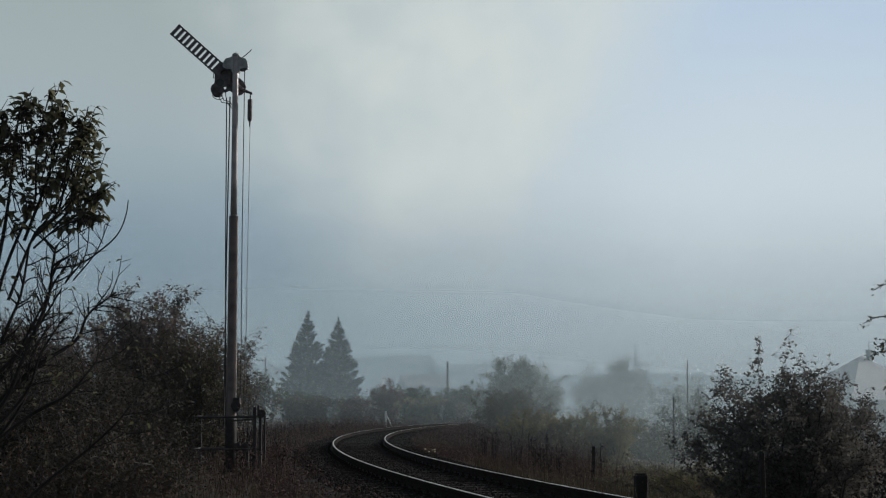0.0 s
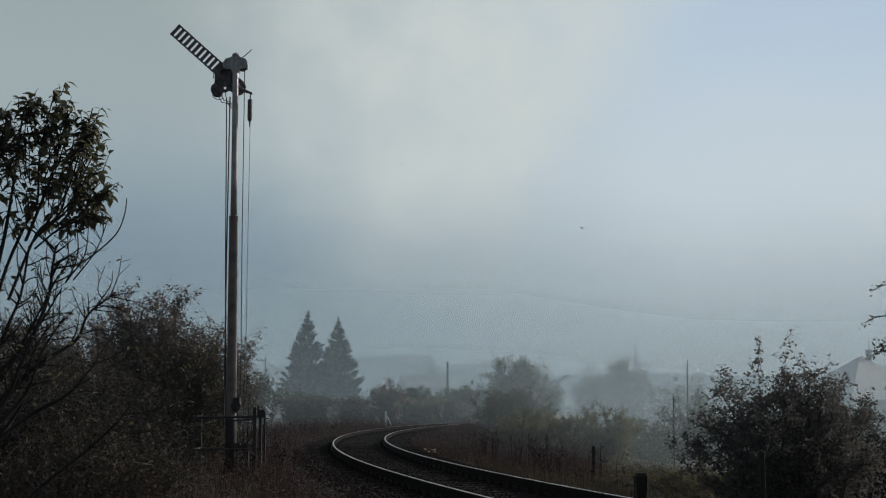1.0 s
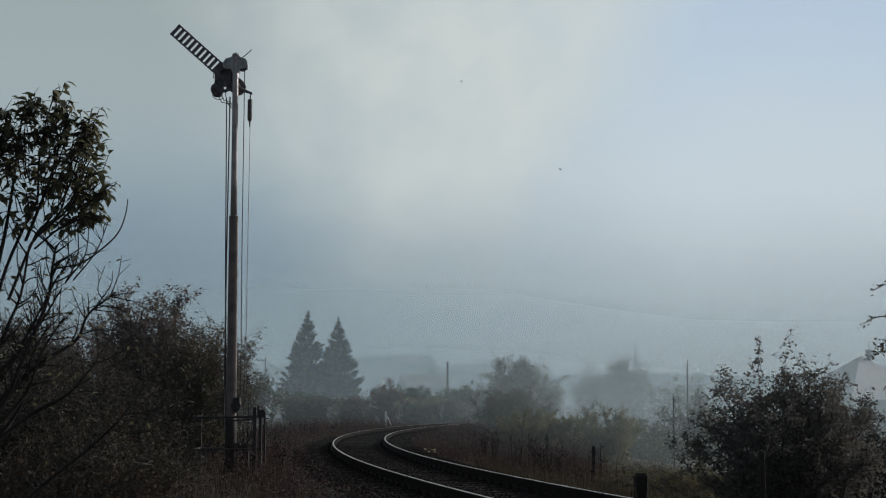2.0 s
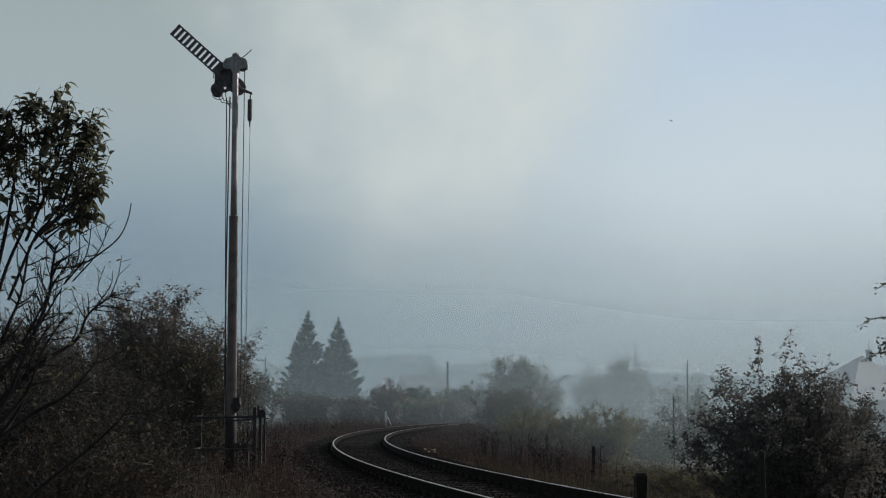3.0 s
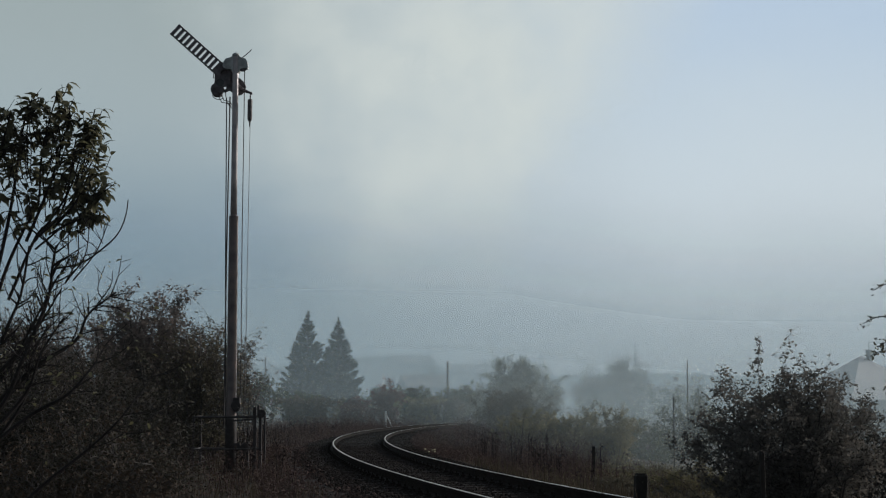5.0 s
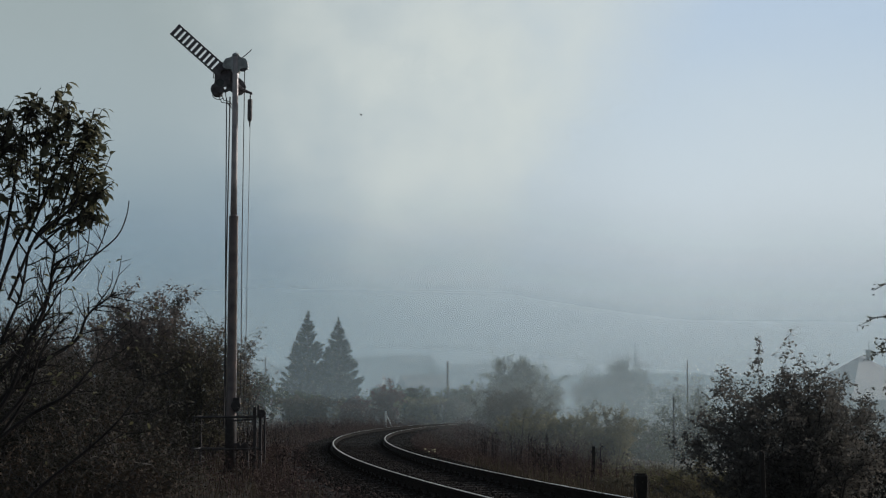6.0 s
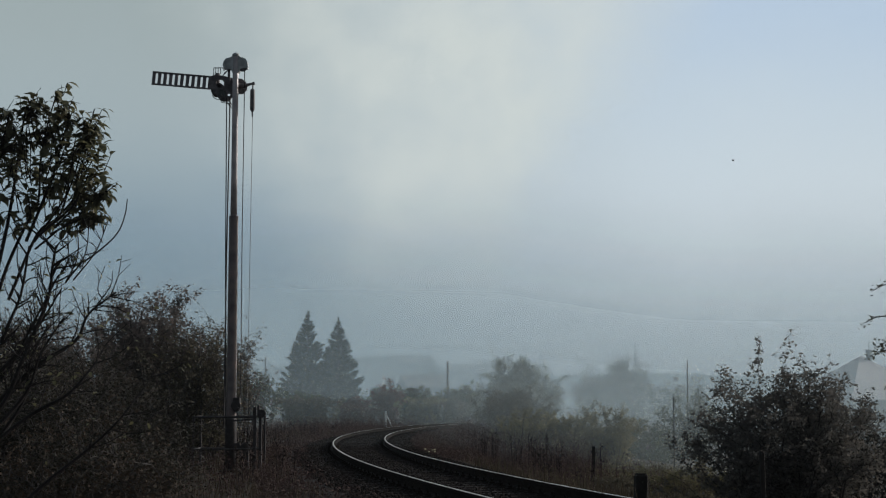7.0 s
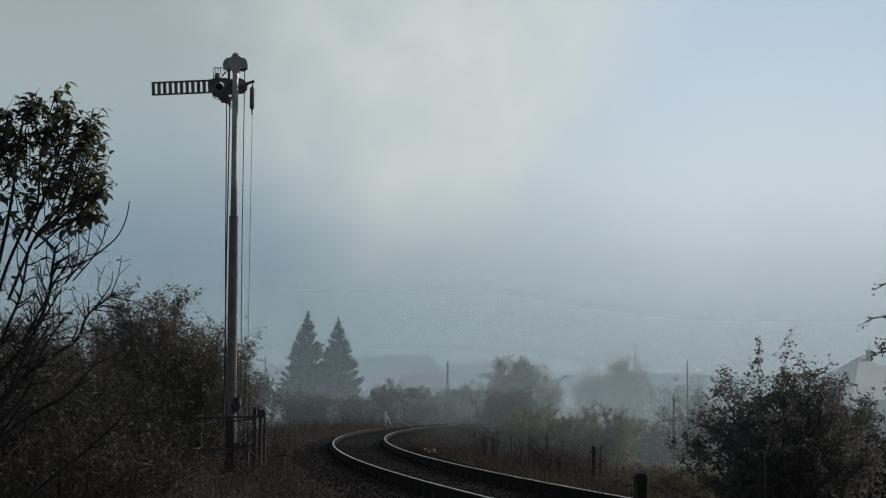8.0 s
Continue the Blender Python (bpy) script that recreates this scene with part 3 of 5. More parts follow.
    part("crank", g, DARKIRON, win)
    for x in (0.14, 0.3):
        g = Mesh()
        g.lathe([(0.065, -0.02), (0.085, -0.015), (0.075, 0), (0.085, 0.015), (0.065, 0.02)], 18, pose(x, -0.12 - 0.2 * x, 0.5, 90, 0, 20))
        part("wire_pulley", g, DARKIRON, sg)
    g = Mesh()
    g.box(0.05, -0.06, 0.0, 0.09, 0.0, 0.7, 0.008)
    g.box(0.34, -0.14, 0.0, 0.38, -0.08, 0.62, 0.008)
    g.box(0.05, -0.1, 0.47, 0.4, -0.06, 0.52, 0.008)
    part("pulley_frame", g, DARKIRON, sg)
    return arm, wt, rod, screen


ARM, WEIGHT, ROD, SCREEN = semaphore_signal()


def guard_rail():
    gr = thing("guard_rail", SX, SY, 0, "dark steel guard railing round the signal foot", "railing")
    for x, y in ((-0.68, -0.45), (-0.68, 0.5), (0.62, 0.5)):
        g = Mesh()
        g.box(x - 0.02, y - 0.02, -0.1, x + 0.02, y + 0.02, 1.11, 0.004)
        part("post", g, DARKIRON, gr)
    for x in (0.53, 0.64):
        g = Mesh()
        g.box(x - 0.03, -0.48, -0.1, x + 0.03, -0.42, 1.16, 0.006)
        part("post", g, DARKIRON, gr)
    for z in (1.09, 0.46):
        for a, b in (((-0.72, -0.45), (0.66, -0.45)), ((-0.68, 0.5), (0.64, 0.5)), ((-0.68, -0.47), (-0.68, 0.52))):
            g = Mesh()
            g.tube([(*a, z), (*b, z + 0.01)], 0.022 if z > 1 else 0.016, 6)
            part("rail", g, DARKIRON, gr)
    g = Mesh()
    g.tube([(0.1, -0.43, 1.02), (0.5, -0.43, 1.06)], 0.015, 6)
    part("brace", g, DARKIRON, gr)
    g = Mesh()
    g.box(0.5, -0.5, 1.14, 0.56, -0.4, 1.3, 0.01)
    g.tube([(0.6, -0.45, 1.1), (0.6, -0.45, 1.34)], 0.02, 6)
    g.lathe([(0.05, -0.02), (0.085, -0.015), (0.085, 0.015), (0.05, 0.02)], 14, pose(0.66, -0.45, 1.16, 90))
    part("wire_pulley", g, DARKIRON, gr, "small pulley block on the railing post")
    return gr


guard_rail()


# ---- plants ----
def bent(a, b, rng, n=5, bow=0.12, sag=0.0):
    a, b = np.asarray(a, float), np.asarray(b, float)
    L = np.linalg.norm(b - a)
    off = rng.normal(size=3) * bow * L
    pts = []
    for i in range(n):
        t = i / (n - 1)
        pts.append(a + (b - a) * t + off * math.sin(math.pi * t) + rng.normal(size=3) * 0.015 * L * (0 < t < 1) + np.array([0, 0, sag * L * math.sin(math.pi * t)]))
    return pts


def shrub(name, x, y, z, rx, ry, h, label, category, leafmat, seed, stems=14, twigs=9, leaves=4000, leaf=0.06, thick=0.03, bare=0.25, group="", low=0.25, spread=0.3, sides=5, droop=0.3, shoots=(), twig=1.0, bark=None):
    """A bush: stems from the root to an uneven outline, twigs on them, leaves along the twigs."""
    rng = np.random.default_rng(seed)
    ob = thing(name, x, y, z, label, category, group)
    wood, crown = Mesh(), Mesh()
    pos = []
    per = max(1, leaves // (stems * twigs))
    for s in range(stems):
        a = 2 * np.pi * (s + rng.uniform(-0.4, 0.4)) / stems
        r = math.sqrt(rng.uniform(0.02, 1.0))
        k = rng.uniform(0.72, 1.05)
        top = np.array([rx * r * math.cos(a) * k, ry * r * math.sin(a) * k, h * (low + (1 - low) * math.sqrt(max(0.0, 1 - r * r * 0.85))) * k])
        base = np.array([rx * spread * rng.uniform(-1, 1), ry * spread * rng.uniform(-1, 1), -0.1])
        pts = bent(base, top, rng, 6, 0.08, 0.1)
        wood.tube(pts, [thick * (1 - 0.16 * i) for i in range(6)], sides, False)
        for _ in range(twigs):
            t = rng.uniform(bare, 1.0) * 4.99
            i = int(t)
            p0 = pts[i] + (pts[i + 1] - pts[i]) * (t - i)
            d = rng.normal(size=3) + (top - base) / np.linalg.norm(top - base) * 0.9
            d /= np.linalg.norm(d)
            L = h * rng.uniform(0.1, 0.3) * (twig if y < 45 else 0.6)
            tw = bent(p0, p0 + d * L, rng, 4, 0.1)
            wood.tube(tw, [thick * 0.3, thick * 0.22, thick * 0.16, thick * 0.08], 3, False)
            u = rng.uniform(0.15, 1.05, per)
            tw = np.array(tw)
            q = tw[0] + (tw[-1] - tw[0]) * u[:, None] + rng.normal(size=(per, 3)) * (L * 0.04 + leaf * 0.3)
            pos.append(q)
    for sx, sz, n in shoots:          # long leafy shoots that stand above the outline
        tip = np.array([sx, rng.normal() * ry * 0.2, sz])
        foot = tip * np.array([0.55, 1.0, 0.5])
        line = np.array(bent(foot, tip, rng, 7, 0.05))
        wood.tube(line, np.linspace(thick * 0.4, thick * 0.1, 7), 4, False)
        u = rng.uniform(0.35, 1.0, n * 3) * 5.99
        k = u.astype(int)
        pos.append(line[k] + (line[k + 1] - line[k]) * (u - k)[:, None] + rng.normal(size=(n * 3, 3)) * leaf * 0.45)
        for k in range(n):
            t = rng.uniform(0.35, 1.0) * 5.99
            p0 = line[int(t)] + (line[int(t) + 1] - line[int(t)]) * (t - int(t))
            e = p0 + rng.normal(size=3) * h * 0.035
            wood.tube([p0, e], [thick * 0.15, thick * 0.07], 3, False)
            pos.append(p0 + (e - p0) * rng.uniform(0.2, 1.0, 9)[:, None] + rng.normal(size=(9, 3)) * leaf * 0.3)
    pos = np.concatenate(pos)
    pos = pos[pos[:, 2] > 0.05]
    crown.leaves(pos, leaf, rng, 0.5, droop)
    part("branchwork", wood, bark or BARK, ob)
    part("crown", crown, leafmat, ob)
    return ob


def spruce(x, y, z, h, r, seed):
    rng = np.random.default_rng(seed)
    ob = thing("spruce", x, y, z, "tall dark green spruce standing in the mist", "tree", "spruces in the mist")
    g = Mesh()
    g.tube([(0, 0, -0.3), (0.05, 0, h * 0.5), (0, 0, h)], [0.22, 0.13, 0.015], 8)
    part("trunk", g, BARK, ob)
    wood, nd = Mesh(), Mesh()
    zz = h * 0.03
    while zz < h * 0.985:
        f = 1 - zz / h
        L0 = r * min(1.0, 1.6 * f) * (1.0 if f < 0.72 else 0.86)
        for k in range(10):
            a = rng.uniform(0, 2 * np.pi)
            L = L0 * rng.uniform(0.72, 1.1) + 0.03
            d = np.array([math.cos(a), math.sin(a)])
            sag = 0.35 + 0.25 * (1 - f)        # boughs sag and turn up again at their tips

            def bough(t):
                return np.stack([d[0] * L * t, d[1] * L * t, zz + L * (-sag * t + 0.6 * t * t)], -1)
            wood.tube([bough(t) for t in (0, 0.35, 0.7, 1.0)], [0.03, 0.022, 0.014, 0.006], 3, False)
            n = int(30 + 150 * L / r)
            u = rng.uniform(0.08, 1.0, n) ** 0.8
            q = bough(u) + rng.normal(size=(n, 3)) * np.array([0.06, 0.06, 0.03]) * (0.3 + L / r)
            v = np.stack([np.full(n, d[0]), np.full(n, d[1]), -sag + 1.3 * u], 1) + rng.normal(size=(n, 3)) * 0.4
            nd.sprays(q, v, 0.16 + 0.2 * L / r, rng, 0.34, 0.0, 0.1)
        zz += h * rng.uniform(0.019, 0.032)
    n = 60                                     # pointed leader
    t = rng.uniform(0.0, 1.0, n)
    q = np.stack([rng.normal(size=n) * 0.05 * (1 - t), rng.normal(size=n) * 0.05 * (1 - t), h * (0.945 + 0.06 * t)], 1)
    nd.sprays(q, rng.normal(size=(n, 3)) * 0.35 + np.array([0, 0, 1.0]), 0.24, rng, 0.3, 0.0, 0.1)
    part("branchwork", wood, BARK, ob)
    part("foliage", nd, NEEDLE, ob)
    return ob


spruce(-12.8, 150, 0, 10.15, 2.4, 21)
spruce(-10.0, 151, 0, 9.6, 2.25, 22)

# bushes behind the signal
shrub("autumn_bush", -6.95, 38.0, 0, 2.1, 1.5, 4.2, "large brown autumn bush with half its leaves fallen", "bush", LEAFR, 31, 76, 26, 54000, 0.08, 0.024, 0.12, low=0.2, twig=0.62)
shrub("autumn_bush", -9.7, 36.5, 0, 2.0, 1.4, 3.8, "brown autumn bush with thin bare twigs", "bush", LEAFR, 32, 44, 18, 14000, 0.085, 0.028, 0.12)
shrub("autumn_bush", -5.55, 36.8, 0, 1.2, 1.0, 3.25, "olive-green autumn bush beside the signal mast", "bush", LEAFO, 33, 46, 16, 15000, 0.068, 0.022, 0.1)
shrub("young_tree", -4.66, 37.5, 0, 0.3, 0.4, 3.1, "thin young tree with sparse reddish autumn leaves", "tree", LEAFR, 34, 10, 10, 1300, 0.08, 0.016, 0.3)
shrub("autumn_bush", -8.3, 35.2, 0, 1.15, 1.0, 3.35, "slender brown autumn bush with thin twigs", "bush", LEAFR, 38, 34, 16, 9000, 0.08, 0.022, 0.15, low=0.3)
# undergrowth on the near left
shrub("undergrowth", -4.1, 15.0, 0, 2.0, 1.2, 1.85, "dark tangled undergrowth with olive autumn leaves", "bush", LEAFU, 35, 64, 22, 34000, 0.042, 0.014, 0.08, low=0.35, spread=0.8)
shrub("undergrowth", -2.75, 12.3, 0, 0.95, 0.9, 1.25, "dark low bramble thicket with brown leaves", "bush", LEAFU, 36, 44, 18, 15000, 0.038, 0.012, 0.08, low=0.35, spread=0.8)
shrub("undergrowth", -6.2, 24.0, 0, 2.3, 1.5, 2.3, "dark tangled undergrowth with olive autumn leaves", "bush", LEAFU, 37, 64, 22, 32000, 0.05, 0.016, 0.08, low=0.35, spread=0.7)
# briar by the fence on the other side
shrub("briar_bush", 4.3, 20.0, -0.5, 1.55, 1.1, 2.3, "dense dark briar bush with small olive leaves", "bush", LEAFB, 41, 90, 34, 52000, 0.054, 0.014, 0.1, low=0.22, spread=0.35, twig=0.55, bark=BARKD, shoots=((-0.36, 2.62, 16), (-0.02, 2.7, 18), (0.62, 2.5, 12), (-0.75, 2.25, 12), (0.25, 2.45, 14), (-1.15, 1.75, 10), (1.12, 1.9, 12), (0.8, 2.0, 10), (-1.5, 1.45, 10), (-1.75, 1.15, 1), (-1.85, 0.9, 2), (-1.6, 0.85, 2)))
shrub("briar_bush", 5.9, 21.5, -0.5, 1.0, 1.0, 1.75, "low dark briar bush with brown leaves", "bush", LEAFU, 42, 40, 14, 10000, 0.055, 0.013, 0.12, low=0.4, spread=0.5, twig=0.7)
shrub("low_bramble", 3.45, 23.5, -0.4, 0.75, 0.7, 0.45, "low dull green bramble at the foot of the briar", "bush", LEAFO, 43, 26, 12, 5000, 0.045, 0.01, 0.1, low=0.4, spread=0.7)
shrub("low_bramble", 3.3, 30.0, -0.5, 0.6, 0.7, 0.5, "low dull green bramble on the slope", "bush", LEAFO, 44, 28, 12, 6000, 0.05, 0.01, 0.1, low=0.4, spread=0.7)
shrub("low_bramble", 5.3, 35.0, -0.8, 1.4, 1.0, 0.85, "low olive bramble on the slope", "bush", LEAFV, 45, 28, 12, 6000, 0.06, 0.01, 0.1, low=0.4, spread=0.7)
# bushes in the mist beyond the weeds
shrub("yellow_bush", 5.2, 51, -1.2, 1.6, 1.4, 2.5, "yellow-green autumn bush in thin mist", "bush", LEAFY, 51, 50, 20, 32000, 0.06, 0.016, 0.1, low=0.35, spread=0.5)
shrub("yellow_bush", 3.1, 69, -0.6, 2.3, 1.5, 2.8, "olive-yellow autumn bush in thin mist", "bush", LEAFO, 52, 60, 24, 46000, 0.05, 0.018, 0.1, low=0.35, spread=0.5)
shrub("yellow_bush", 3.2, 56, -0.7, 1.7, 1.4, 1.9, "olive-yellow autumn bush behind the weeds", "bush", LEAFY, 71, 46, 18, 26000, 0.06, 0.016, 0.1, low=0.4, spread=0.5)
shrub("yellow_bush", 4.1, 54, -0.9, 1.5, 1.3, 1.9, "olive autumn bush in thin mist", "bush", LEAFV, 76, 46, 18, 26000, 0.056, 0.016, 0.1, low=0.4, spread=0.6)
shrub("meadow_bush", 9.6, 74, -2.2, 2.2, 1.6, 3.0, "dull green bush on the misty meadow", "bush", LEAFH, 72, 36, 14, 9000, 0.12, 0.02, 0.1, low=0.4, spread=0.5)
shrub("meadow_bush", 8.8, 69, -2.0, 1.7, 1.4, 1.9, "dull green bush on the misty meadow", "bush", LEAFH, 75, 36, 14, 9000, 0.1, 0.02, 0.1, low=0.4, spread=0.5)
shrub("meadow_bush", 13.5, 86, -2.4, 2.6, 1.8, 4.2, "dull green bush on the misty meadow", "bush", LEAFH, 73, 36, 14, 9000, 0.14, 0.02, 0.1, low=0.4, spread=0.5)
shrub("slim_tree", 14.05, 88, -2.4, 0.35, 0.35, 5.2, "slim bare-topped tree faint in the mist", "tree", LEAFH, 74, 12, 12, 1400, 0.14, 0.03, 0.15)
shrub("mist_tree", 5.4, 110, -1.5, 3.3, 2.5, 6.2, "rounded pale green tree faint in the mist", "tree", LEAFH, 53, 70, 24, 60000, 0.125, 0.022, 0.1)
shrub("mist_tree", 17.2, 150, -2.0, 2.6, 2.2, 8.0, "rounded pale green tree faint in the mist", "tree", LEAFH, 54, 70, 24, 50000, 0.15, 0.026, 0.1)
shrub("mist_tree", 13.9, 150, -2.0, 1.6, 1.6, 6.8, "slim pale green tree faint in the mist", "tree", LEAFH, 55, 54, 20, 34000, 0.15, 0.026, 0.1)
shrub("hedge_bush", -14.7, 120, 0, 3.2, 2.0, 3.5, "dull green garden bush in the mist", "bush", LEAFH, 56, 44, 14, 13000, 0.17, 0.03, 0.1, low=0.4, spread=0.6)
shrub("hedge_bush", -9.4, 112, 0, 2.9, 2.0, 2.1, "yellowish garden bush in the mist", "bush", LEAFO, 57, 40, 14, 11000, 0.15, 0.03, 0.1, low=0.4, spread=0.6)
shrub("red_bush", -3.9, 112, 0, 1.3, 1.0, 3.4, "dark red-brown bush in the mist", "bush", LEAFD, 58, 30, 14, 7000, 0.13, 0.03, 0.15)
shrub("hedge_bush", -1.2, 105, 0, 2.3, 1.6, 2.0, "dull yellow-green bush in the mist", "bush", LEAFY, 59, 36, 14, 10000, 0.14, 0.03, 0.1, low=0.4, spread=0.6)
for i, (hx, hy, hw, hh, hm, hl) in enumerate(((-6.6, 118, 1.7, 1.9, LEAFD, "low red-brown garden bush in the mist"), (-2.2, 126, 2.2, 2.8, LEAFH, "dark green garden bush in the mist"), (1.6, 119, 2.0, 2.9, LEAFH, "dark green garden bush in the mist"), (0.6, 99, 1.4, 1.7, LEAFO, "yellowish low bush behind the track"), (-5.4, 104, 1.5, 1.3, LEAFD, "low red-brown bush behind the track"), (-11.8, 130, 2.4, 2.6, LEAFH, "dark green garden bush in the mist"), (3.6, 92, 1.8, 2.4, LEAFO, "olive bush behind the track"))):
    shrub("garden_bush", hx, hy, land(hx, hy), hw, 1.4, hh, hl, "bush", hm, 80 + i, 36, 14, 9000, 0.14, 0.025, 0.1, "", 0.45, 0.6, 4)
for i, (hx, hy, hw, hh) in enumerate(((-21, 165, 5.5, 4.4), (-5.5, 165, 5, 3.3), (2.5, 160, 4.5, 3.0), (9, 168, 5, 3.4), (25, 170, 6, 3.6), (37, 178, 8, 3.4), (-32, 160, 7, 4.5))):
    shrub("hedge_bush", hx, hy, land(hx, hy), hw, 2.2, hh, "dull green hedge bush faint in the mist", "bush", LEAFH, 60 + i, 36, 12, 9000, 0.24, 0.03, 0.1, "far hedge", 0.5, 0.8, 4)


# ---- fruit tree at the near left ----
def leaf_mesh(name, L, W, bend):
    g = Mesh()
    vs = [(0, 0, 0)]
    for t, w in ((0.22, 0.75), (0.5, 1.0), (0.78, 0.7)):
        z = L * (0.3 * t - (0.3 + bend) * t * t)
        vs += [(L * t, W * w * 0.5, z + 0.1 * W), (L * t, 0, z), (L * t, -W * w * 0.5, z + 0.1 * W)]
    vs.append((L, 0, -bend * L))
    g.add(vs, [(0, 2, 1), (0, 3, 2), (1, 2, 5, 4), (2, 3, 6, 5), (4, 5, 8, 7), (5, 6, 9, 8), (7, 8, 10), (8, 9, 10)])
    return g.data(name, LEAFG)


def bezier(pts, n):
    """A smooth line through the control points."""
    p = [np.asarray(q, float) for q in pts]
    p = [2 * p[0] - p[1]] + p + [2 * p[-1] - p[-2]]
    out = []
    for i in range(1, len(p) - 2):
        for k in range(n):
            t = k / n
            a, b, c, d = p[i - 1:i + 3]
            out.append(0.5 * (2 * b + (c - a) * t + (2 * a - 5 * b + 4 * c - d) * t * t + (3 * b - a - 3 * c + d) * t ** 3))
    return out + [p[-2]]


def fruit_tree():
    """A leaning many-stemmed tree, leafy at the top and bare below. Coordinates in its own space: x, z in the plane of the stems."""
    rng = np.random.default_rng(77)
    X, Y = -3.35, 11.0
    tree = thing("fruit_tree", X, Y, 0, "dark fruit tree with leafy top and bare lower twigs", "tree")
    g = Mesh()
    g.tube(bezier([(-0.28, 0, -0.15), (-0.24, 0, 0.3), (-0.12, 0, 0.75), (0.05, 0.02, 1.1)], 4), np.linspace(0.075, 0.045, 13), 9, False)
    part("trunk", g, BARKD, tree, smooth=True)

    def limb(pts, r0, r1, g, twigs=0, L=0.25, up=0.5, y=0.0):
        line = bezier([(x, y + 0.05 * math.sin(5 * x + 9 * z), z) for x, z in pts], 5)
        g.tube(line, np.linspace(r0, r1, len(line)), 6, True)
        tips = []
        for _ in range(twigs):
            i = rng.integers(len(line) // 4, len(line) - 1)
            a = rng.choice((-1, 1)) * rng.uniform(0.3, 1.1)
            d = line[min(i + 1, len(line) - 1)] - line[max(i - 1, 0)]
            ang = math.atan2(d[2], d[0]) + a
            l = L * rng.uniform(0.35, 1.0)
            e = line[i] + np.array([math.cos(ang) * l, rng.normal() * 0.3 * l, math.sin(ang) * l + up * 0.2 * l])
            tw = bezier([line[i], (line[i] + e) / 2 + rng.normal(size=3) * 0.02, e], 3)
            g.tube(tw, np.linspace(max(r1, 0.004), 0.0022, len(tw)), 4, True)
            tips.append(tw)
            for _ in range(2):
                q = tw[rng.integers(1, len(tw) - 1)]
                e2 = q + np.array([rng.normal() * 0.05, rng.normal() * 0.05, rng.uniform(0.02, 0.1)])
                g.tube([q, e2], [0.003, 0.0016], 3, True)
        return line, tips

    # bare lower limbs
    low = [([(-0.05, 0.95), (0.3, 1.31), (0.46, 1.63), (0.6, 2.04), (0.65, 2.27), (0.66, 2.42)], 0.015, 0.006, 12),
           ([(-0.1, 1.0), (0.1, 1.42), (0.22, 1.62), (0.34, 1.9), (0.4, 2.1), (0.47, 2.42)], 0.014, 0.006, 12),
           ([(0.1, 1.15), (0.36, 1.45), (0.55, 1.6), (0.78, 1.77), (0.87, 1.95), (1.07, 2.1)], 0.017, 0.004, 12),
           ([(0.2, 1.0), (0.5, 1.25), (0.77, 1.39), (0.93, 1.58), (0.97, 1.66)], 0.012, 0.004, 6),
           ([(0.2, 0.35), (0.58, 0.75), (0.9, 1.02), (1.15, 1.25), (1.37, 1.58)], 0.012, 0.003, 7),
           ([(-0.15, 0.9), (-0.2, 1.5), (-0.05, 2.0), (0.02, 2.3)], 0.015, 0.008, 8),
           ([(-0.2, 0.7), (-0.3, 1.4), (-0.35, 2.2), (-0.3, 2.9), (-0.28, 3.3)], 0.015, 0.006, 9)]
    for _ in range(11):
        tx, tz = rng.uniform(-0.3, 0.95), rng.uniform(1.75, 2.6)
        fx, fz = rng.uniform(-0.2, 0.25), rng.uniform(0.9, 1.4)
        low.append(([(fx, fz), (fx + (tx - fx) * 0.45 + 0.05, fz + (tz - fz) * 0.4), (fx + (tx - fx) * 0.75, fz + (tz - fz) * 0.7), (tx, tz)], 0.013, 0.004, 9))
    for k, (pts, r0, r1, tw) in enumerate(low):
        g = Mesh()
        line, tips = limb(pts, r0 * 1.35, r1 * 1.25, g, int(tw * 1.8), 0.29, 0.7, 0.05 * (k % 3 - 1))
        lb = part("limb", g, BARKD, tree)
        sp = Mesh()
        pos = [t[-1 - k] + rng.normal(size=3) * 0.02 for t in tips for k in (0, 1) if rng.random() < 0.55]
        sp.sprays(pos, rng.normal(size=(len(pos), 3)) * np.array([1, 0.6, 0.35]), 0.06, rng, 0.42, 0.3, 0.6)
        if pos:
            tagged(part("leafage", sp, LEAFG, lb), kind="stuff")
    shapes = [leaf_mesh("leaf", 0.086 * a, 0.04 * b, c) for a, b, c in ((1, 1.1, 0.6), (0.85, 1.15, 0.75), (1.1, 1.05, 0.5), (0.75, 1.0, 0.65))]

    def dress(br, spots, cut):
        """Leaves on a branch: singly up to cut, the rest joined."""
        rest = []
        for k, (p, d) in enumerate(spots):
            if k >= cut:
                rest.append((p, d))
                continue
            yaw, pitch = math.atan2(d[1], d[0]), -math.asin(max(-1, min(1, d[2])))
            m = Matrix.Translation(p) @ Euler((rng.normal() * 0.35, pitch, yaw)).to_matrix().to_4x4() @ Matrix.Scale(rng.uniform(0.75, 1.2), 4)
            part("leaf", shapes[k % 4], None, br, at=m)
        if rest:
            g = Mesh()
            g.sprays([p for p, _ in rest], [d for _, d in rest], 0.086, rng, 0.5, 0.42, 0.9, 0.25)
            tagged(part("leafage", g, LEAFG, br), kind="stuff")

    def branch(name, px, pz, label):
        ob = new(name)
        ob.parent = tree
        ob.matrix_basis = pose(px, 0, pz)
        ob["label"] = label
        return ob

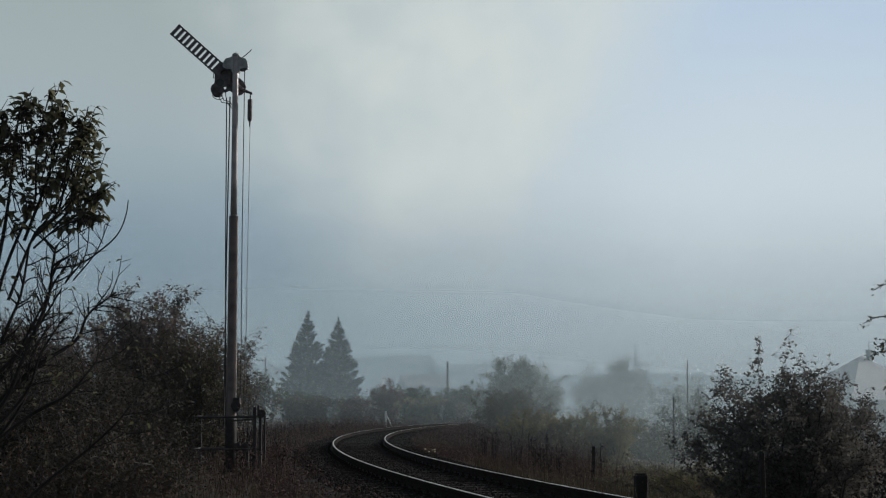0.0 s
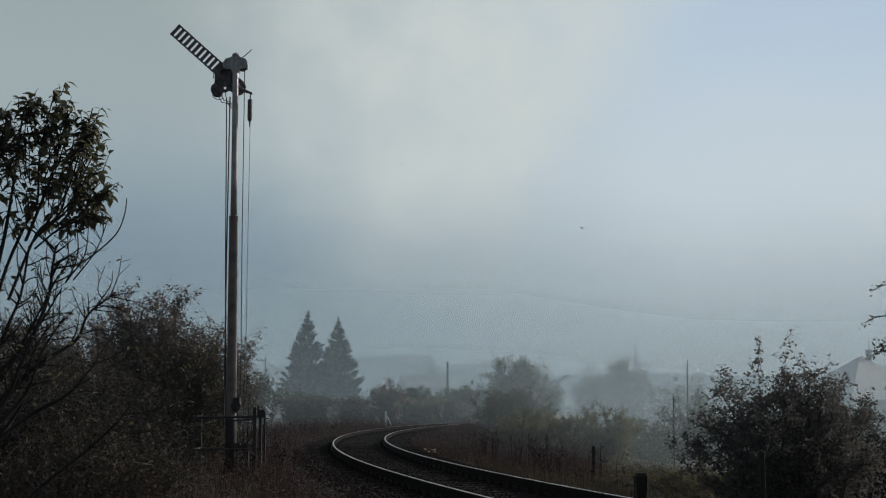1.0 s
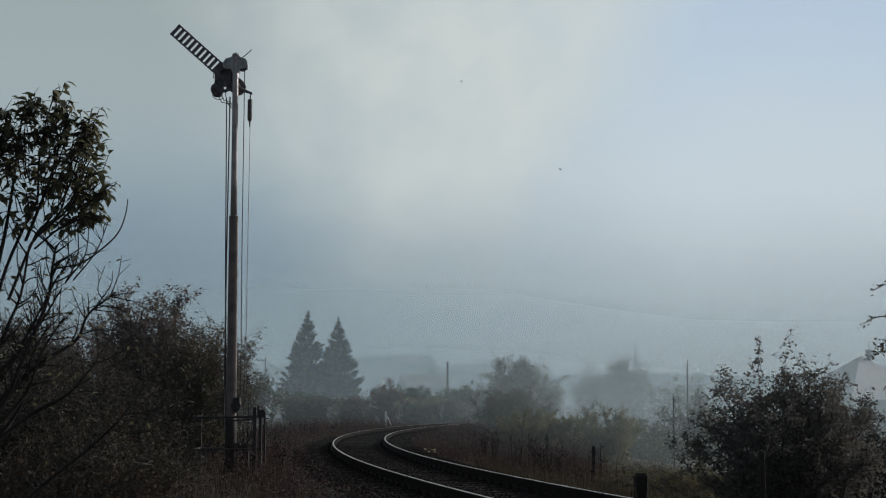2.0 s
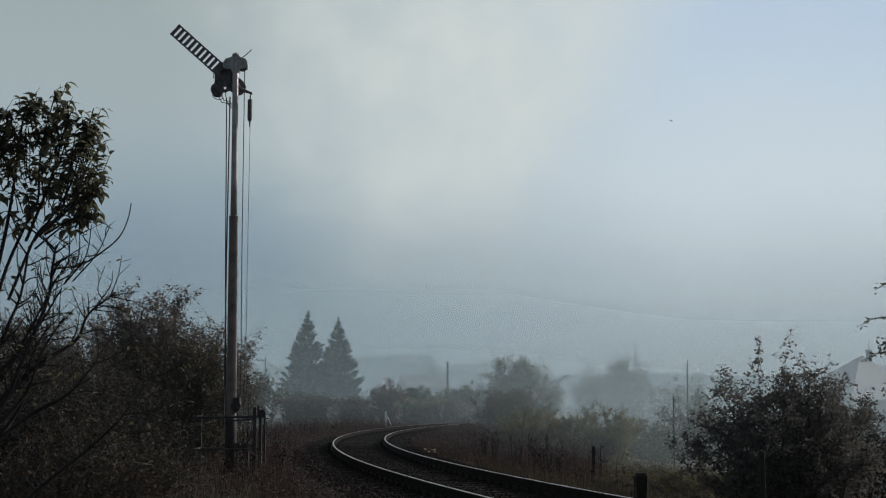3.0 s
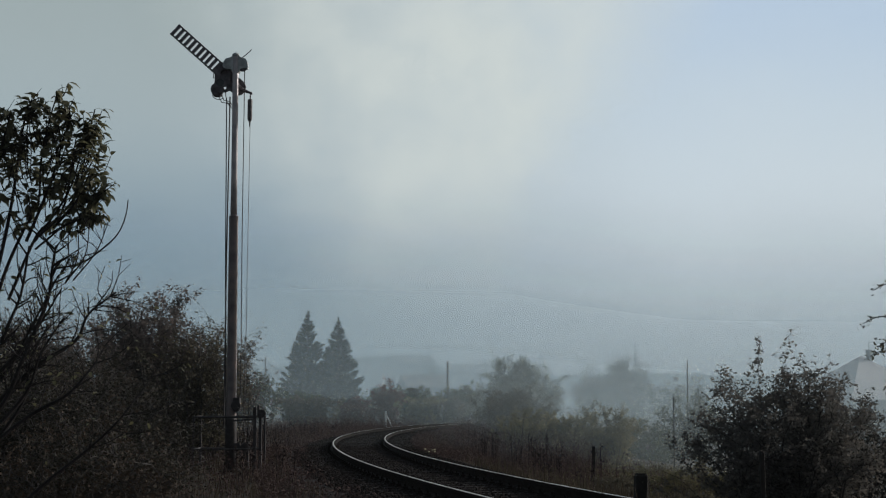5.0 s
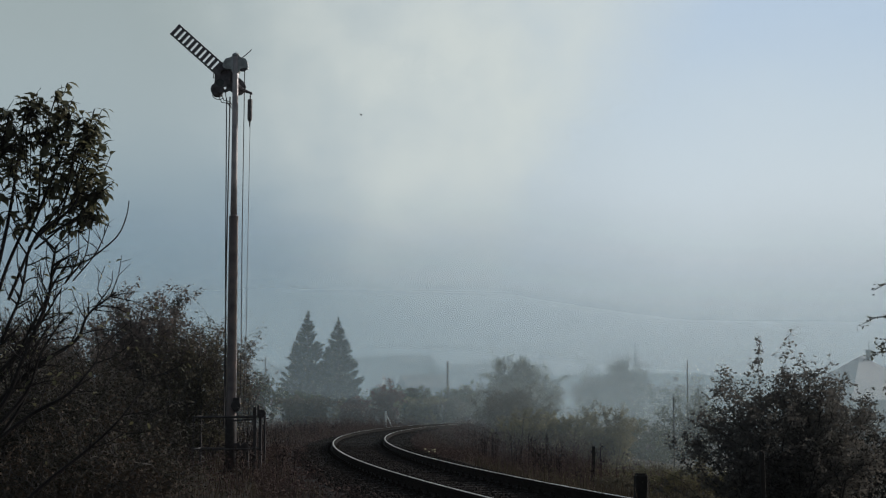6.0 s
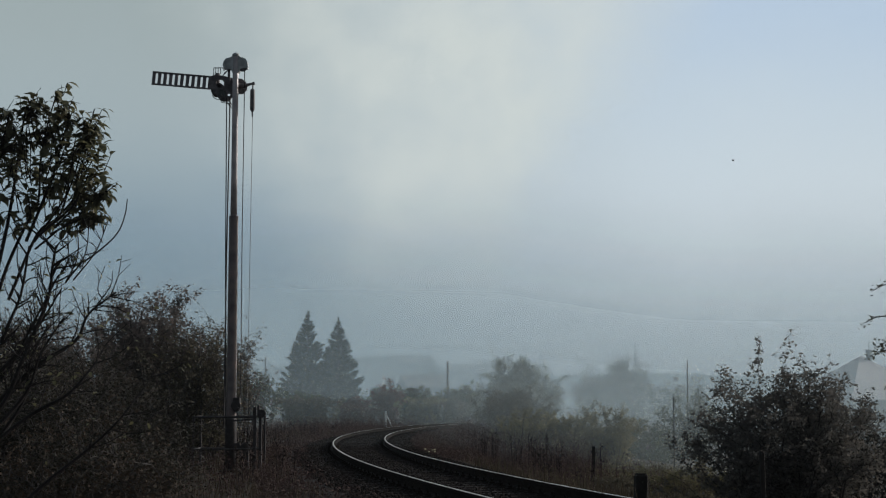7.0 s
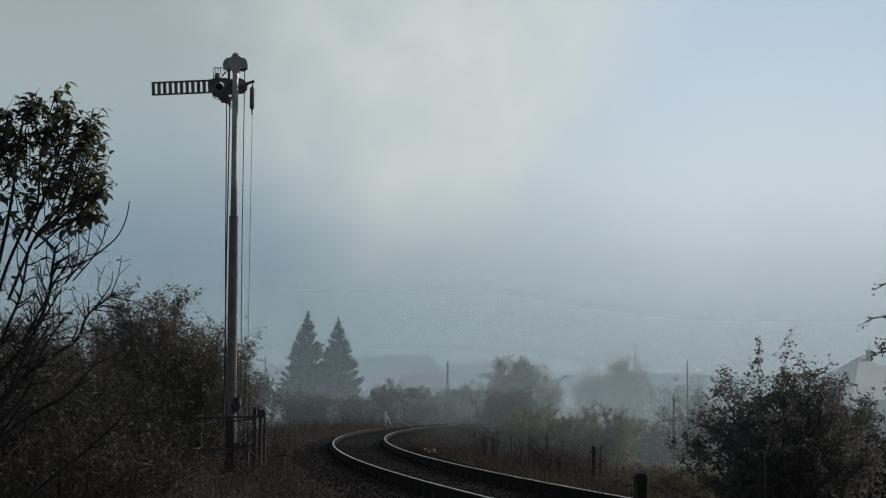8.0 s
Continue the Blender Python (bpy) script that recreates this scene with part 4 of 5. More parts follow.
    def leafy(br, px, pz, lines, cut, fill=0, el=None):
        g, spots = Mesh(), []
        for pts, r0, r1, tw, end in lines:
            line, tips = limb([(x - px, z - pz) for x, z in pts], r0, r1, g, tw, 0.18, 0.8, rng.normal() * 0.07)
            for t in tips:
                for q in t[1:]:
                    for _ in range(2):
                        d = np.array([rng.normal(), rng.normal() * 0.7, rng.normal() * 0.4 - 0.1])
                        spots.append((q, d / np.linalg.norm(d)))
            n = len(line)
            for k in range(end):
                q = line[int(n - 1 - (n * 0.45) * k / max(1, end))]
                d = np.array([(-1) ** k * rng.uniform(0.5, 1), rng.normal() * 0.4, rng.uniform(-0.35, 0.2)])
                spots.append((q, d / np.linalg.norm(d)))
        for _ in range(fill):        # upright shoots with alternate, drooping leaves
            a, r = rng.uniform(0, 2 * np.pi), math.sqrt(rng.random())
            q = np.array([el[0] - px + el[2] * r * math.cos(a), rng.normal() * 0.12, el[1] - pz + el[3] * r * math.sin(a) * 0.85 - 0.06])
            lean = 0.35 * math.cos(a) * r + rng.normal() * 0.18
            e = q + np.array([lean, rng.normal() * 0.12, 1.0]) * rng.uniform(0.1, 0.24)
            g.tube([q - np.array([lean * 0.1, 0, 0.08]), q, e], [0.0042, 0.0036, 0.002], 4, True)
            n = int(np.linalg.norm(e - q) / 0.022)
            flip = rng.uniform(0, 2 * np.pi)
            for k in range(n):
                t = (k + 1) / n
                az_ = flip + math.pi * k + rng.normal() * 0.5
                d = np.array([math.cos(az_), 0.6 * math.sin(az_), 0.05 + 0.35 * t * t + rng.normal() * 0.15])
                spots.append((q + (e - q) * t, d / np.linalg.norm(d)))
        part("twig_frame", g, BARKD, br)
        order = rng.permutation(len(spots))
        dress(br, [spots[i] for i in order], cut)

    top = branch("crown_branch", 0.3, 2.05, "leafy dark green crown branch")
    leafy(top, 0.3, 2.05, [
        ([(0.22, 1.95), (0.28, 2.27), (0.42, 2.54), (0.49, 2.75), (0.51, 3.0), (0.55, 3.25), (0.60, 3.53)], 0.014, 0.004, 13, 10),
        ([(0.3, 2.05), (0.5, 2.51), (0.64, 2.67), (0.74, 3.02), (0.82, 3.28), (0.86, 3.42)], 0.012, 0.004, 5, 16),
        ([(0.2, 2.0), (0.3, 2.5), (0.33, 2.9), (0.4, 3.3), (0.42, 3.4)], 0.016, 0.004, 11, 8),
        ([(0.15, 2.0), (0.2, 2.5), (0.2, 2.9), (0.3, 3.2), (0.33, 3.36)], 0.016, 0.004, 11, 8),
        ([(0.45, 2.45), (0.6, 2.9), (0.68, 3.2), (0.72, 3.38)], 0.012, 0.004, 10, 8),
        ([(0.5, 2.45), (0.7, 2.8), (0.81, 3.1), (0.88, 3.28)], 0.009, 0.003, 3, 15),
        ([(0.5, 2.5), (0.72, 2.78), (0.83, 2.98), (0.89, 3.12)], 0.009, 0.003, 3, 14),
        ([(0.55, 2.5), (0.74, 2.7), (0.84, 2.85), (0.89, 2.96)], 0.009, 0.003, 3, 12),
        ([(0.1, 2.2), (0.12, 2.8), (0.2, 3.15), (0.28, 3.32)], 0.012, 0.004, 6, 14),
        ([(0.5, 2.4), (0.66, 2.55), (0.76, 2.62), (0.84, 2.66)], 0.008, 0.003, 5, 12)],
        260, 62, (0.56, 3.02, 0.37, 0.34))
    side = branch("side_branch", 0.66, 2.6, "slender leafy side branch")
    leafy(side, 0.66, 2.6, [([(0.62, 2.55), (0.70, 2.66), (0.81, 2.73), (0.93, 2.79), (1.04, 2.86)], 0.009, 0.003, 4, 13),
                            ([(0.6, 2.5), (0.75, 2.6), (0.85, 2.64), (0.92, 2.68)], 0.008, 0.003, 5, 7)], 60)
    whip = branch("bare_whip", 0.62, 2.26, "bare curved whip shoot")
    g = Mesh()
    limb([(0, 0), (0.2, 0.05), (0.39, 0.17), (0.48, 0.26), (0.515, 0.38), (0.52, 0.49)], 0.007, 0.0035, g, 0)
    limb([(0.02, -0.1), (0.1, 0.05), (0.11, 0.3)], 0.006, 0.003, g, 5, 0.09)
    limb([(0.1, -0.1), (0.17, 0.1), (0.18, 0.36)], 0.006, 0.003, g, 5, 0.09)
    limb([(0.1, -0.1), (0.22, 0.1), (0.27, 0.32)], 0.006, 0.003, g, 5, 0.09)
    limb([(0.15, -0.08), (0.3, 0.12), (0.4, 0.32)], 0.006, 0.003, g, 5, 0.09)
    part("twig_frame", g, BARKD, whip)
    edge = branch("edge_branch", -0.05, 2.3, "leafy branch at the tree's other side")
    leafy(edge, -0.05, 2.3, [([(-0.2, 2.3), (-0.22, 2.8), (-0.12, 3.2), (-0.03, 3.42)], 0.014, 0.004, 12, 10)], 40)
    return top, side, whip, edge


CROWN, SIDE, WHIP, EDGE = fruit_tree()


# ---- hawthorn reaching in on the far side of the track ----
BOUGHS = []


def hawthorn():
    rng = np.random.default_rng(9)
    X, Y = 6.6, 18.6
    ob = thing("hawthorn", X, Y, land(X, Y), "thorny hawthorn with thin arching twigs and small leaves", "tree")
    g = Mesh()
    g.tube(bezier([(0, 0, -0.1), (0.05, 0, 0.8), (-0.05, 0, 1.6), (0.1, 0, 2.6), (0.2, 0, 3.3)], 4), np.linspace(0.07, 0.015, 17), 7)
    part("trunk", g, BARK, ob)
    base = land(X, Y)
    for (tx, tz) in ((4.93, 2.27), (5.06, 2.66), (4.97, 1.87), (5.1, 2.0), (5.2, 1.5), (7.6, 3.0), (7.9, 2.3)):
        g, lf = Mesh(), Mesh()
        line = bezier([(0, 0, tz - base - 0.5), ((tx - X) * 0.5, 0.1, tz - base + 0.05), ((tx - X) * 0.85, 0.05, tz - base + 0.09), (tx - X, 0, tz - base)], 5)
        g.tube(line, np.linspace(0.014, 0.004, len(line)), 5)
        br = part("bough", g, BARK, ob)
        BOUGHS.append(br)
        n = len(line)
        pos = [line[int(rng.integers(n // 2, n))] + rng.normal(size=3) * 0.035 for _ in range(46 if tz < 2.2 else 26)]
        lf.leaves(pos, 0.05, rng, 0.6, 0.3)
        tagged(part("leafage", lf, LEAFO, br), kind="stuff")


hawthorn()


# ---- grass and weeds ----
def blades(g, pts, hts, rng, w=0.006, lean=0.35):
    n = len(pts)
    a = rng.uniform(0, 2 * np.pi, n)
    d = np.stack([np.cos(a), np.sin(a), np.zeros(n)], 1)
    s = np.stack([-np.sin(a), np.cos(a), np.zeros(n)], 1)
    h = np.asarray(hts)[:, None]
    k = rng.uniform(0.1, 1.0, n)[:, None] * lean
    up = np.array([0, 0, 1.0])
    v = np.stack([pts - s * w, pts + s * w, pts + up * h * 0.6 + d * h * k * 0.35 - s * w * 0.7, pts + up * h * 0.6 + d * h * k * 0.35 + s * w * 0.7, pts + up * h * (1 - k * 0.4) + d * h * k], 1).reshape(-1, 3)
    o = len(g.v)
    g.v.extend(map(tuple, v.tolist()))
    for i in range(n):
        b = o + 5 * i
        g.f += [(b, b + 1, b + 3, b + 2), (b + 2, b + 3, b + 4)]
    g.m += [0] * (2 * n)


def scatter(n, rng, s0, s1, a0, a1, clump=0.5):
    """Points on the land between two offsets from the track and two marks along it, thicker in clumps."""
    out = []
    while len(out) < n:
        s, a = rng.uniform(s0, s1), rng.uniform(a0, a1)
        x, y = on_arc(s, a)
        if noise.noise(Vector((x * 0.8, y * 0.8, 0))) + 0.5 < clump * rng.random():
            continue
        out.append((x, y, land(x, y) - 0.02))
    return np.array(out)


def verge():
    rng = np.random.default_rng(12)
    for name, mt, lab, zones in (
            ("verge_grass", GRASS, "withered brown grass along the track", ((14000, 2.0, 9.0, -48, -20, 0.06, 0.34), (8000, 1.9, 8.0, -22, 25, 0.06, 0.36), (8000, -9.0, -1.9, -45, -20, 0.1, 0.45), (7000, -9.0, -1.9, -22, 25, 0.1, 0.5))),
            ("meadow_grass", MEADOW, "pale yellow-green meadow grass on the slope", ((9000, -12.0, -4.6, -38, -4, 0.12, 0.5),)),
            ("dead_weeds", WEED, "tall dead purple-brown weeds beside the track", ((3500, 2.0, 6.5, -34, 30, 0.1, 0.6), (6500, -4.2, -1.6, -20, 30, 0.1, 0.42), (3500, -6.8, -3.6, -25, 28, 0.15, 1.0), (7000, -7.0, -3.1, -12, 26, 0.4, 1.35), (3600, 2.2, 8.5, 18, 62, 0.3, 1.0), (3500, 1.5, 2.8, -44, 22, 0.05, 0.28), (2600, -7, -3.2, 10, 24, 0.3, 1.2), (2600, -7, -1.9, 16, 42, 0.1, 0.42)))):
        g = Mesh()
        for n, s0, s1, a0, a1, h0, h1 in zones:
            p = scatter(n, rng, s0, s1, a0, a1)
            blades(g, p, h0 + (h1 - h0) * rng.random(n) ** 2.2, rng, 0.006, 0.45 if mt is WEED else 0.7)
            if mt is WEED:            # small withered leaves up the stems
                k = 7
                u = rng.uniform(0.1, 1.0, (n, k)) * (h0 + (h1 - h0) * rng.random((n, 1)) ** 1.6) * 0.9
                lp = np.repeat(p[:, None, :], k, 1) + rng.normal(size=(n, k, 3)) * 0.05
                lp[:, :, 2] = p[:, None, 2] + u
                g.leaves(lp.reshape(-1, 3), 0.06, rng, 0.45, -0.1)
        tagged(part(name, g, mt), lab, "grass", kind="stuff")
    # stalks with seed heads
    g = Mesh()
    for n, s0, s1, a0, a1, h0, h1 in ((130, 2.1, 6.0, -32, 20, 0.3, 0.8), (70, -5.5, -3.3, -24, 10, 0.4, 1.1)):
        for p in scatter(n, rng, s0, s1, a0, a1):
            h = rng.uniform(h0, h1)
            tip = p + np.array([rng.normal() * 0.05, rng.normal() * 0.05, h])
            g.tube([p, (p + tip) / 2 + rng.normal(size=3) * 0.01, tip], [0.01, 0.009, 0.005], 3, False)
            k = rng.integers(10, 26)
            q = p + (tip - p) * rng.uniform(0.55, 1.02, k)[:, None] + rng.normal(size=(k, 3)) * 0.02
            g.leaves(q, 0.075, rng, 0.4, -0.6)
    for n, s0, s1, a0, a1, h0, h1 in ((18, -5.4, -3.2, -25, -6, 0.3, 1.15), (14, 2.6, 5.0, -16, -2, 0.35, 0.8)):     # stouter ones with thick heads
        for p in scatter(n, rng, s0, s1, a0, a1):
            h = rng.uniform(h0, h1)
            tip = p + np.array([rng.normal() * 0.06, rng.normal() * 0.06, h])
            g.tube([p, tip], [0.013, 0.009], 4, False)
            k = int(rng.integers(16, 60))
            q = p + (tip - p) * rng.uniform(rng.uniform(0.35, 0.75), 1.0, k)[:, None] + rng.normal(size=(k, 3)) * rng.uniform(0.01, 0.022)
            g.leaves(q, 0.05, rng, 0.5, -0.8)
    tagged(part("seed_stalks", g, DRY), "dry dark seed stalks standing above the grass", "weeds", kind="stuff")


verge()


# ---- posts, poles and markers ----
def fence_post(x, y, top, w, label, mt, rz=10, cap=0.02):
    z = land(x, y)
    g = Mesh()
    g.box(-w / 2, -w / 2, -0.25, w / 2, w / 2, top - z - cap, w * 0.1)
    g.box(-w * 0.42, -w * 0.42, top - z - cap - 0.002, w * 0.42, w * 0.42, top - z, w * 0.12)
    ob = part("fence_post", g, mt)
    ob.matrix_basis = pose(x, y, z, rng_post.uniform(-1, 1), rng_post.uniform(-1.5, 1.5), rz)
    tagged(ob, label, "post")
    return ob


rng_post = random.Random(8)
fence_post(2.72, 22.0, 0.39, 0.17, "stout dark weathered wooden post beside the rail", DARKPOST, 8)
fence_post(3.77, 40.0, 0.31, 0.075, "thin dark fence post among dry weeds", DARKPOST)
fence_post(3.67, 18.3, 0.8, 0.055, "thin dark fence post in front of the briar", DARKPOST)
fence_post(2.75, 58.0, 0.92, 0.05, "thin dark leaning stake among dry weeds", DARKPOST)
fence_post(8.7, 60.0, 1.66, 0.045, "thin dark stake in the mist", WOODP)


def utility_pole(x, y, top, r, label, arm=0.0):
    z = land(x, y)
    ob = thing("utility_pole", x, y, z, label, "pole", "poles in the mist")
    g = Mesh()
    g.tube([(0, 0, -0.4), (0, 0, (top - z) * 0.5), (0, 0, top - z)], [r, r * 0.85, r * 0.7], 9)
    part("shaft", g, WOODP if r > 0.085 else CONC, ob)
    g = Mesh()
    g.lathe([(r * 0.9, top - z), (r * 0.9, top - z + 0.05), (r * 0.2, top - z + 0.12)], 9)
    part("cap", g, IRON, ob)
    if arm:
        g = Mesh()
        g.box(-arm, -0.05, top - z - 0.45, arm, 0.05, top - z - 0.33, 0.01)
        cross = part("crossarm", g, WOODP, ob)
        for x_ in (-arm * 0.85, arm * 0.85):
            g = Mesh()
            g.lathe([(0.03, top - z - 0.33), (0.05, top - z - 0.28), (0.03, top - z - 0.2), (0.045, top - z - 0.15), (0.02, top - z - 0.1)], 8, pose(x_, 0, 0))
            part("insulator", g, WHITE, cross)


utility_pole(-15.67, 140, 5.5, 0.08, "pale concrete pole in the mist")
utility_pole(0.43, 150, 5.45, 0.13, "dark wooden pole in the mist")
utility_pole(-2.23, 260, 11.2, 0.16, "tall wooden pole faint in the mist", 0.7)
utility_pole(-3.8, 262, 10.2, 0.16, "tall wooden pole faint in the mist")
utility_pole(13.86, 90, 3.8, 0.045, "thin pale pole in the mist")
utility_pole(27.9, 230, 10.4, 0.15, "tall pole with short arm faint in the mist", 0.5)
utility_pole(14.1, 230, 8.8, 0.14, "tall wooden pole faint in the mist")


def white_marker(x, y, h, lean, label):
    z = land(x, y)
    ob = thing("track_marker", x, y, z, label, "marker")
    g = Mesh()
    g.box(-0.07, -0.05, -0.2, 0.07, 0.05, h, 0.012)
    part("stake", g, WHITE, ob)
    g = Mesh()
    g.box(-0.08, -0.055, h, 0.08, 0.055, h + 0.04, 0.015)
    part("cap", g, IRON, ob)
    if lean:
        g = Mesh()
        g.tube([(0.05, 0, h * 0.75), (0.42, 0, 0.0)], 0.04, 6)
        part("brace", g, WHITE, ob)


white_marker(-3.6, 100, 1.0, 1, "white marker post with a slanted brace")
white_marker(-0.04, 99, 1.4, 0, "slim white marker post beside the track")


# ---- houses in the mist ----
def house(x, y, w, d, eave, ridge, rz, label, hip=0.0, chimney=(0.3, 0.0), win=3, tiles=None):
    z = min(land(x, y), eave - 2.2) - 0.2
    ob = thing("house", x, y, z, label, "house", "village houses in the mist", rz=rz)
    e, r = eave - z, ridge - z
    for nm, b in (("front", (-w / 2, -d / 2, w / 2, -d / 2 + 0.35)), ("back", (-w / 2, d / 2 - 0.35, w / 2, d / 2)), ("side", (-w / 2, -d / 2 + 0.35, -w / 2 + 0.35, d / 2 - 0.35)), ("side", (w / 2 - 0.35, -d / 2 + 0.35, w / 2, d / 2 - 0.35))):
        g = Mesh()
        g.box(b[0], b[1], -0.3, b[2], b[3], e)
        part(nm + "_wall", g, PLAST, ob)
    o, k = 0.45, w / 2 - hip
    A = [(-w / 2 - o, -d / 2 - o, e), (w / 2 + o, -d / 2 - o, e), (w / 2 + o, d / 2 + o, e), (-w / 2 - o, d / 2 + o, e), (-k - o * (hip == 0), 0, r), (k + o * (hip == 0), 0, r)]
    g = Mesh()
    g.add(A + [(p[0], p[1], p[2] - 0.16) for p in A], [(0, 1, 5, 4), (2, 3, 4, 5), (1, 2, 5), (3, 0, 4), (6, 10, 11, 7), (8, 11, 10, 9), (7, 11, 8), (9, 10, 6), (0, 6, 7, 1), (1, 7, 8, 2), (2, 8, 9, 3), (3, 9, 6, 0)])
    roof = part("roof", g, tiles or ROOF, ob, "pale grey roof")
    g = Mesh()
    cx, cy = chimney
    g.box(cx - 0.2, cy - 0.2, r - 1.2, cx + 0.2, cy + 0.2, r + 0.55, 0.02)
    g.box(cx - 0.24, cy - 0.24, r + 0.5, cx + 0.24, cy + 0.24, r + 0.6, 0.02)
    part("chimney", g, CONC, roof)
    for i in range(win):
        wx = -w / 2 + (i + 0.5) * w / win
        wd = new("window")
        wd.parent = ob
        wd.matrix_basis = pose(wx, -d / 2, e - 1.5)
        g = Mesh()
        for b in ((-0.55, -0.03, 0, -0.47, 0.05, 1.2), (0.47, -0.03, 0, 0.55, 0.05, 1.2), (-0.47, -0.03, 0, 0.47, 0.05, 0.08), (-0.47, -0.03, 1.12, 0.47, 0.05, 1.2), (-0.03, -0.03, 0.08, 0.03, 0.05, 1.12)):
            g.box(*b)
        part("frame", g, WHITE, wd)
        g = Mesh()
        g.box(-0.47, -0.012, 0.08, 0.47, -0.004, 1.12)
        part("pane", g, GLASS, wd)
    return ob


hs = house(39.6, 150, 10.0, 9.6, 1.9, 6.0, 24, "house with a pale grey hipped roof in the mist", 4.8, (0.55, -0.4), 3, ROOFPALE)
g = Mesh()
g.tube([(0.55, -0.4, 5.0), (0.55, -0.4, 9.6)], 0.04, 6)
part("aerial_mast", g, CONC, hs)
house(44.0, 142, 6.0, 7.8, 1.2, 4.5, 70, "low wing of a house with a pale gabled roof", 0.0, (-1.0, 0.0), 2, ROOFPALE)
house(-2.6, 216, 5.4, 6.0, 3.8, 5.6, 15, "small village house with grey roof", 0.0, (1.0, 0.0), 2)
house(-6.0, 285, 7.0, 7.0, 8.8, 10.5, 20, "large village house faint in the mist", 0.0, (2.0, 0.0), 4)
house(-13.5, 300, 7.0, 7.0, 7.6, 9.3, -20, "village house faint in the mist", 1.5, (1.0, 0.0), 3)
house(6.0, 300, 9.0, 7.0, 7.4, 9.2, 12, "village house faint in the mist", 0.0, (2.0, 0.0), 4)


def far_wood():
    """The wooded rise behind the village."""
    rng = np.random.default_rng(15)
    g = Mesh()
    n = 26000
    x = rng.uniform(-110, 130, n)
    t = np.array([noise.noise(Vector((v * 0.035, 2.0, 0))) for v in x])
    top = (3.4 + 2.4 * t) * np.interp(x, [-5, 25], [1.0, 0.5]) + 2.2 * np.exp(-((x + 13) / 9) ** 2)
    y = rng.uniform(330, 352, n)
    z = 5.8 + top * np.sqrt(rng.random(n)) + rng.normal(size=n) * 0.3
    g.leaves(np.stack([x, y, z], 1), 0.9, rng, 0.7, 0.2)
    tagged(part("far_wood", g, LEAFH), "misty wooded rise behind the village", "wood", kind="stuff")


far_wood()


# ---- midges in the air ----
def midge(name="midge"):
    ob = thing(name, 0, 5, 2, "tiny dark midge in flight", "insect", "midges in the air")
    g = Mesh()
    g.lathe([(0.0006, -0.005), (0.0016, -0.003), (0.0018, 0.0), (0.0014, 0.003), (0.0006, 0.0045)], 8, pose(0, 0, 0, 90))
    part("body", g, GNATM, ob)
    for s in (-1, 1):
        g = Mesh()
        g.add([(s * 0.001, 0, 0.001), (s * 0.006, -0.0015, 0.003), (s * 0.0062, 0.0015, 0.003), (s * 0.001, 0.001, 0.001), (s * 0.001, 0, 0.0013), (s * 0.006, -0.0015, 0.0033)], [(0, 1, 2, 3), (4, 5, 1, 0), (3, 2, 5, 4)])
        part("wing", g, GNATM, ob)
    return ob


MIDGES = [midge(), midge(), midge()]


# ---- pale yellow flowers by the inner rail ----
FLOWER = mat("pale_yellow_petal", (0.68, 0.64, 0.42), 0.8, 0.15, 40, 200, 0.0, trans=0.3)


def yellow_flowers():
    rng = np.random.default_rng(4)
    for fx, fy, n in ((-0.4, 40.4, 2), (-0.22, 39.8, 3)):
        z = land(fx, fy)
        ob = thing("yellow_flower", fx, fy, z, "small pale yellow wildflower clump beside the rail", "flower", "wildflowers by the rail")
        for k in range(n):
            dx, dy, h = rng.normal() * 0.07, rng.normal() * 0.07, rng.uniform(0.12, 0.22)
            g = Mesh()
            g.tube([(dx * 0.4, dy * 0.4, -0.02), (dx, dy, h)], [0.005, 0.003], 4)
            st = part("stem", g, LEAFG, ob)
            g = Mesh()
            g.lathe([(0.006, h - 0.005), (0.03, h + 0.006), (0.024, h + 0.018), (0.008, h + 0.022)], 9, Matrix.Translation((dx, dy, 0)))
            part("flower_head", g, FLOWER, st)


yellow_flowers()


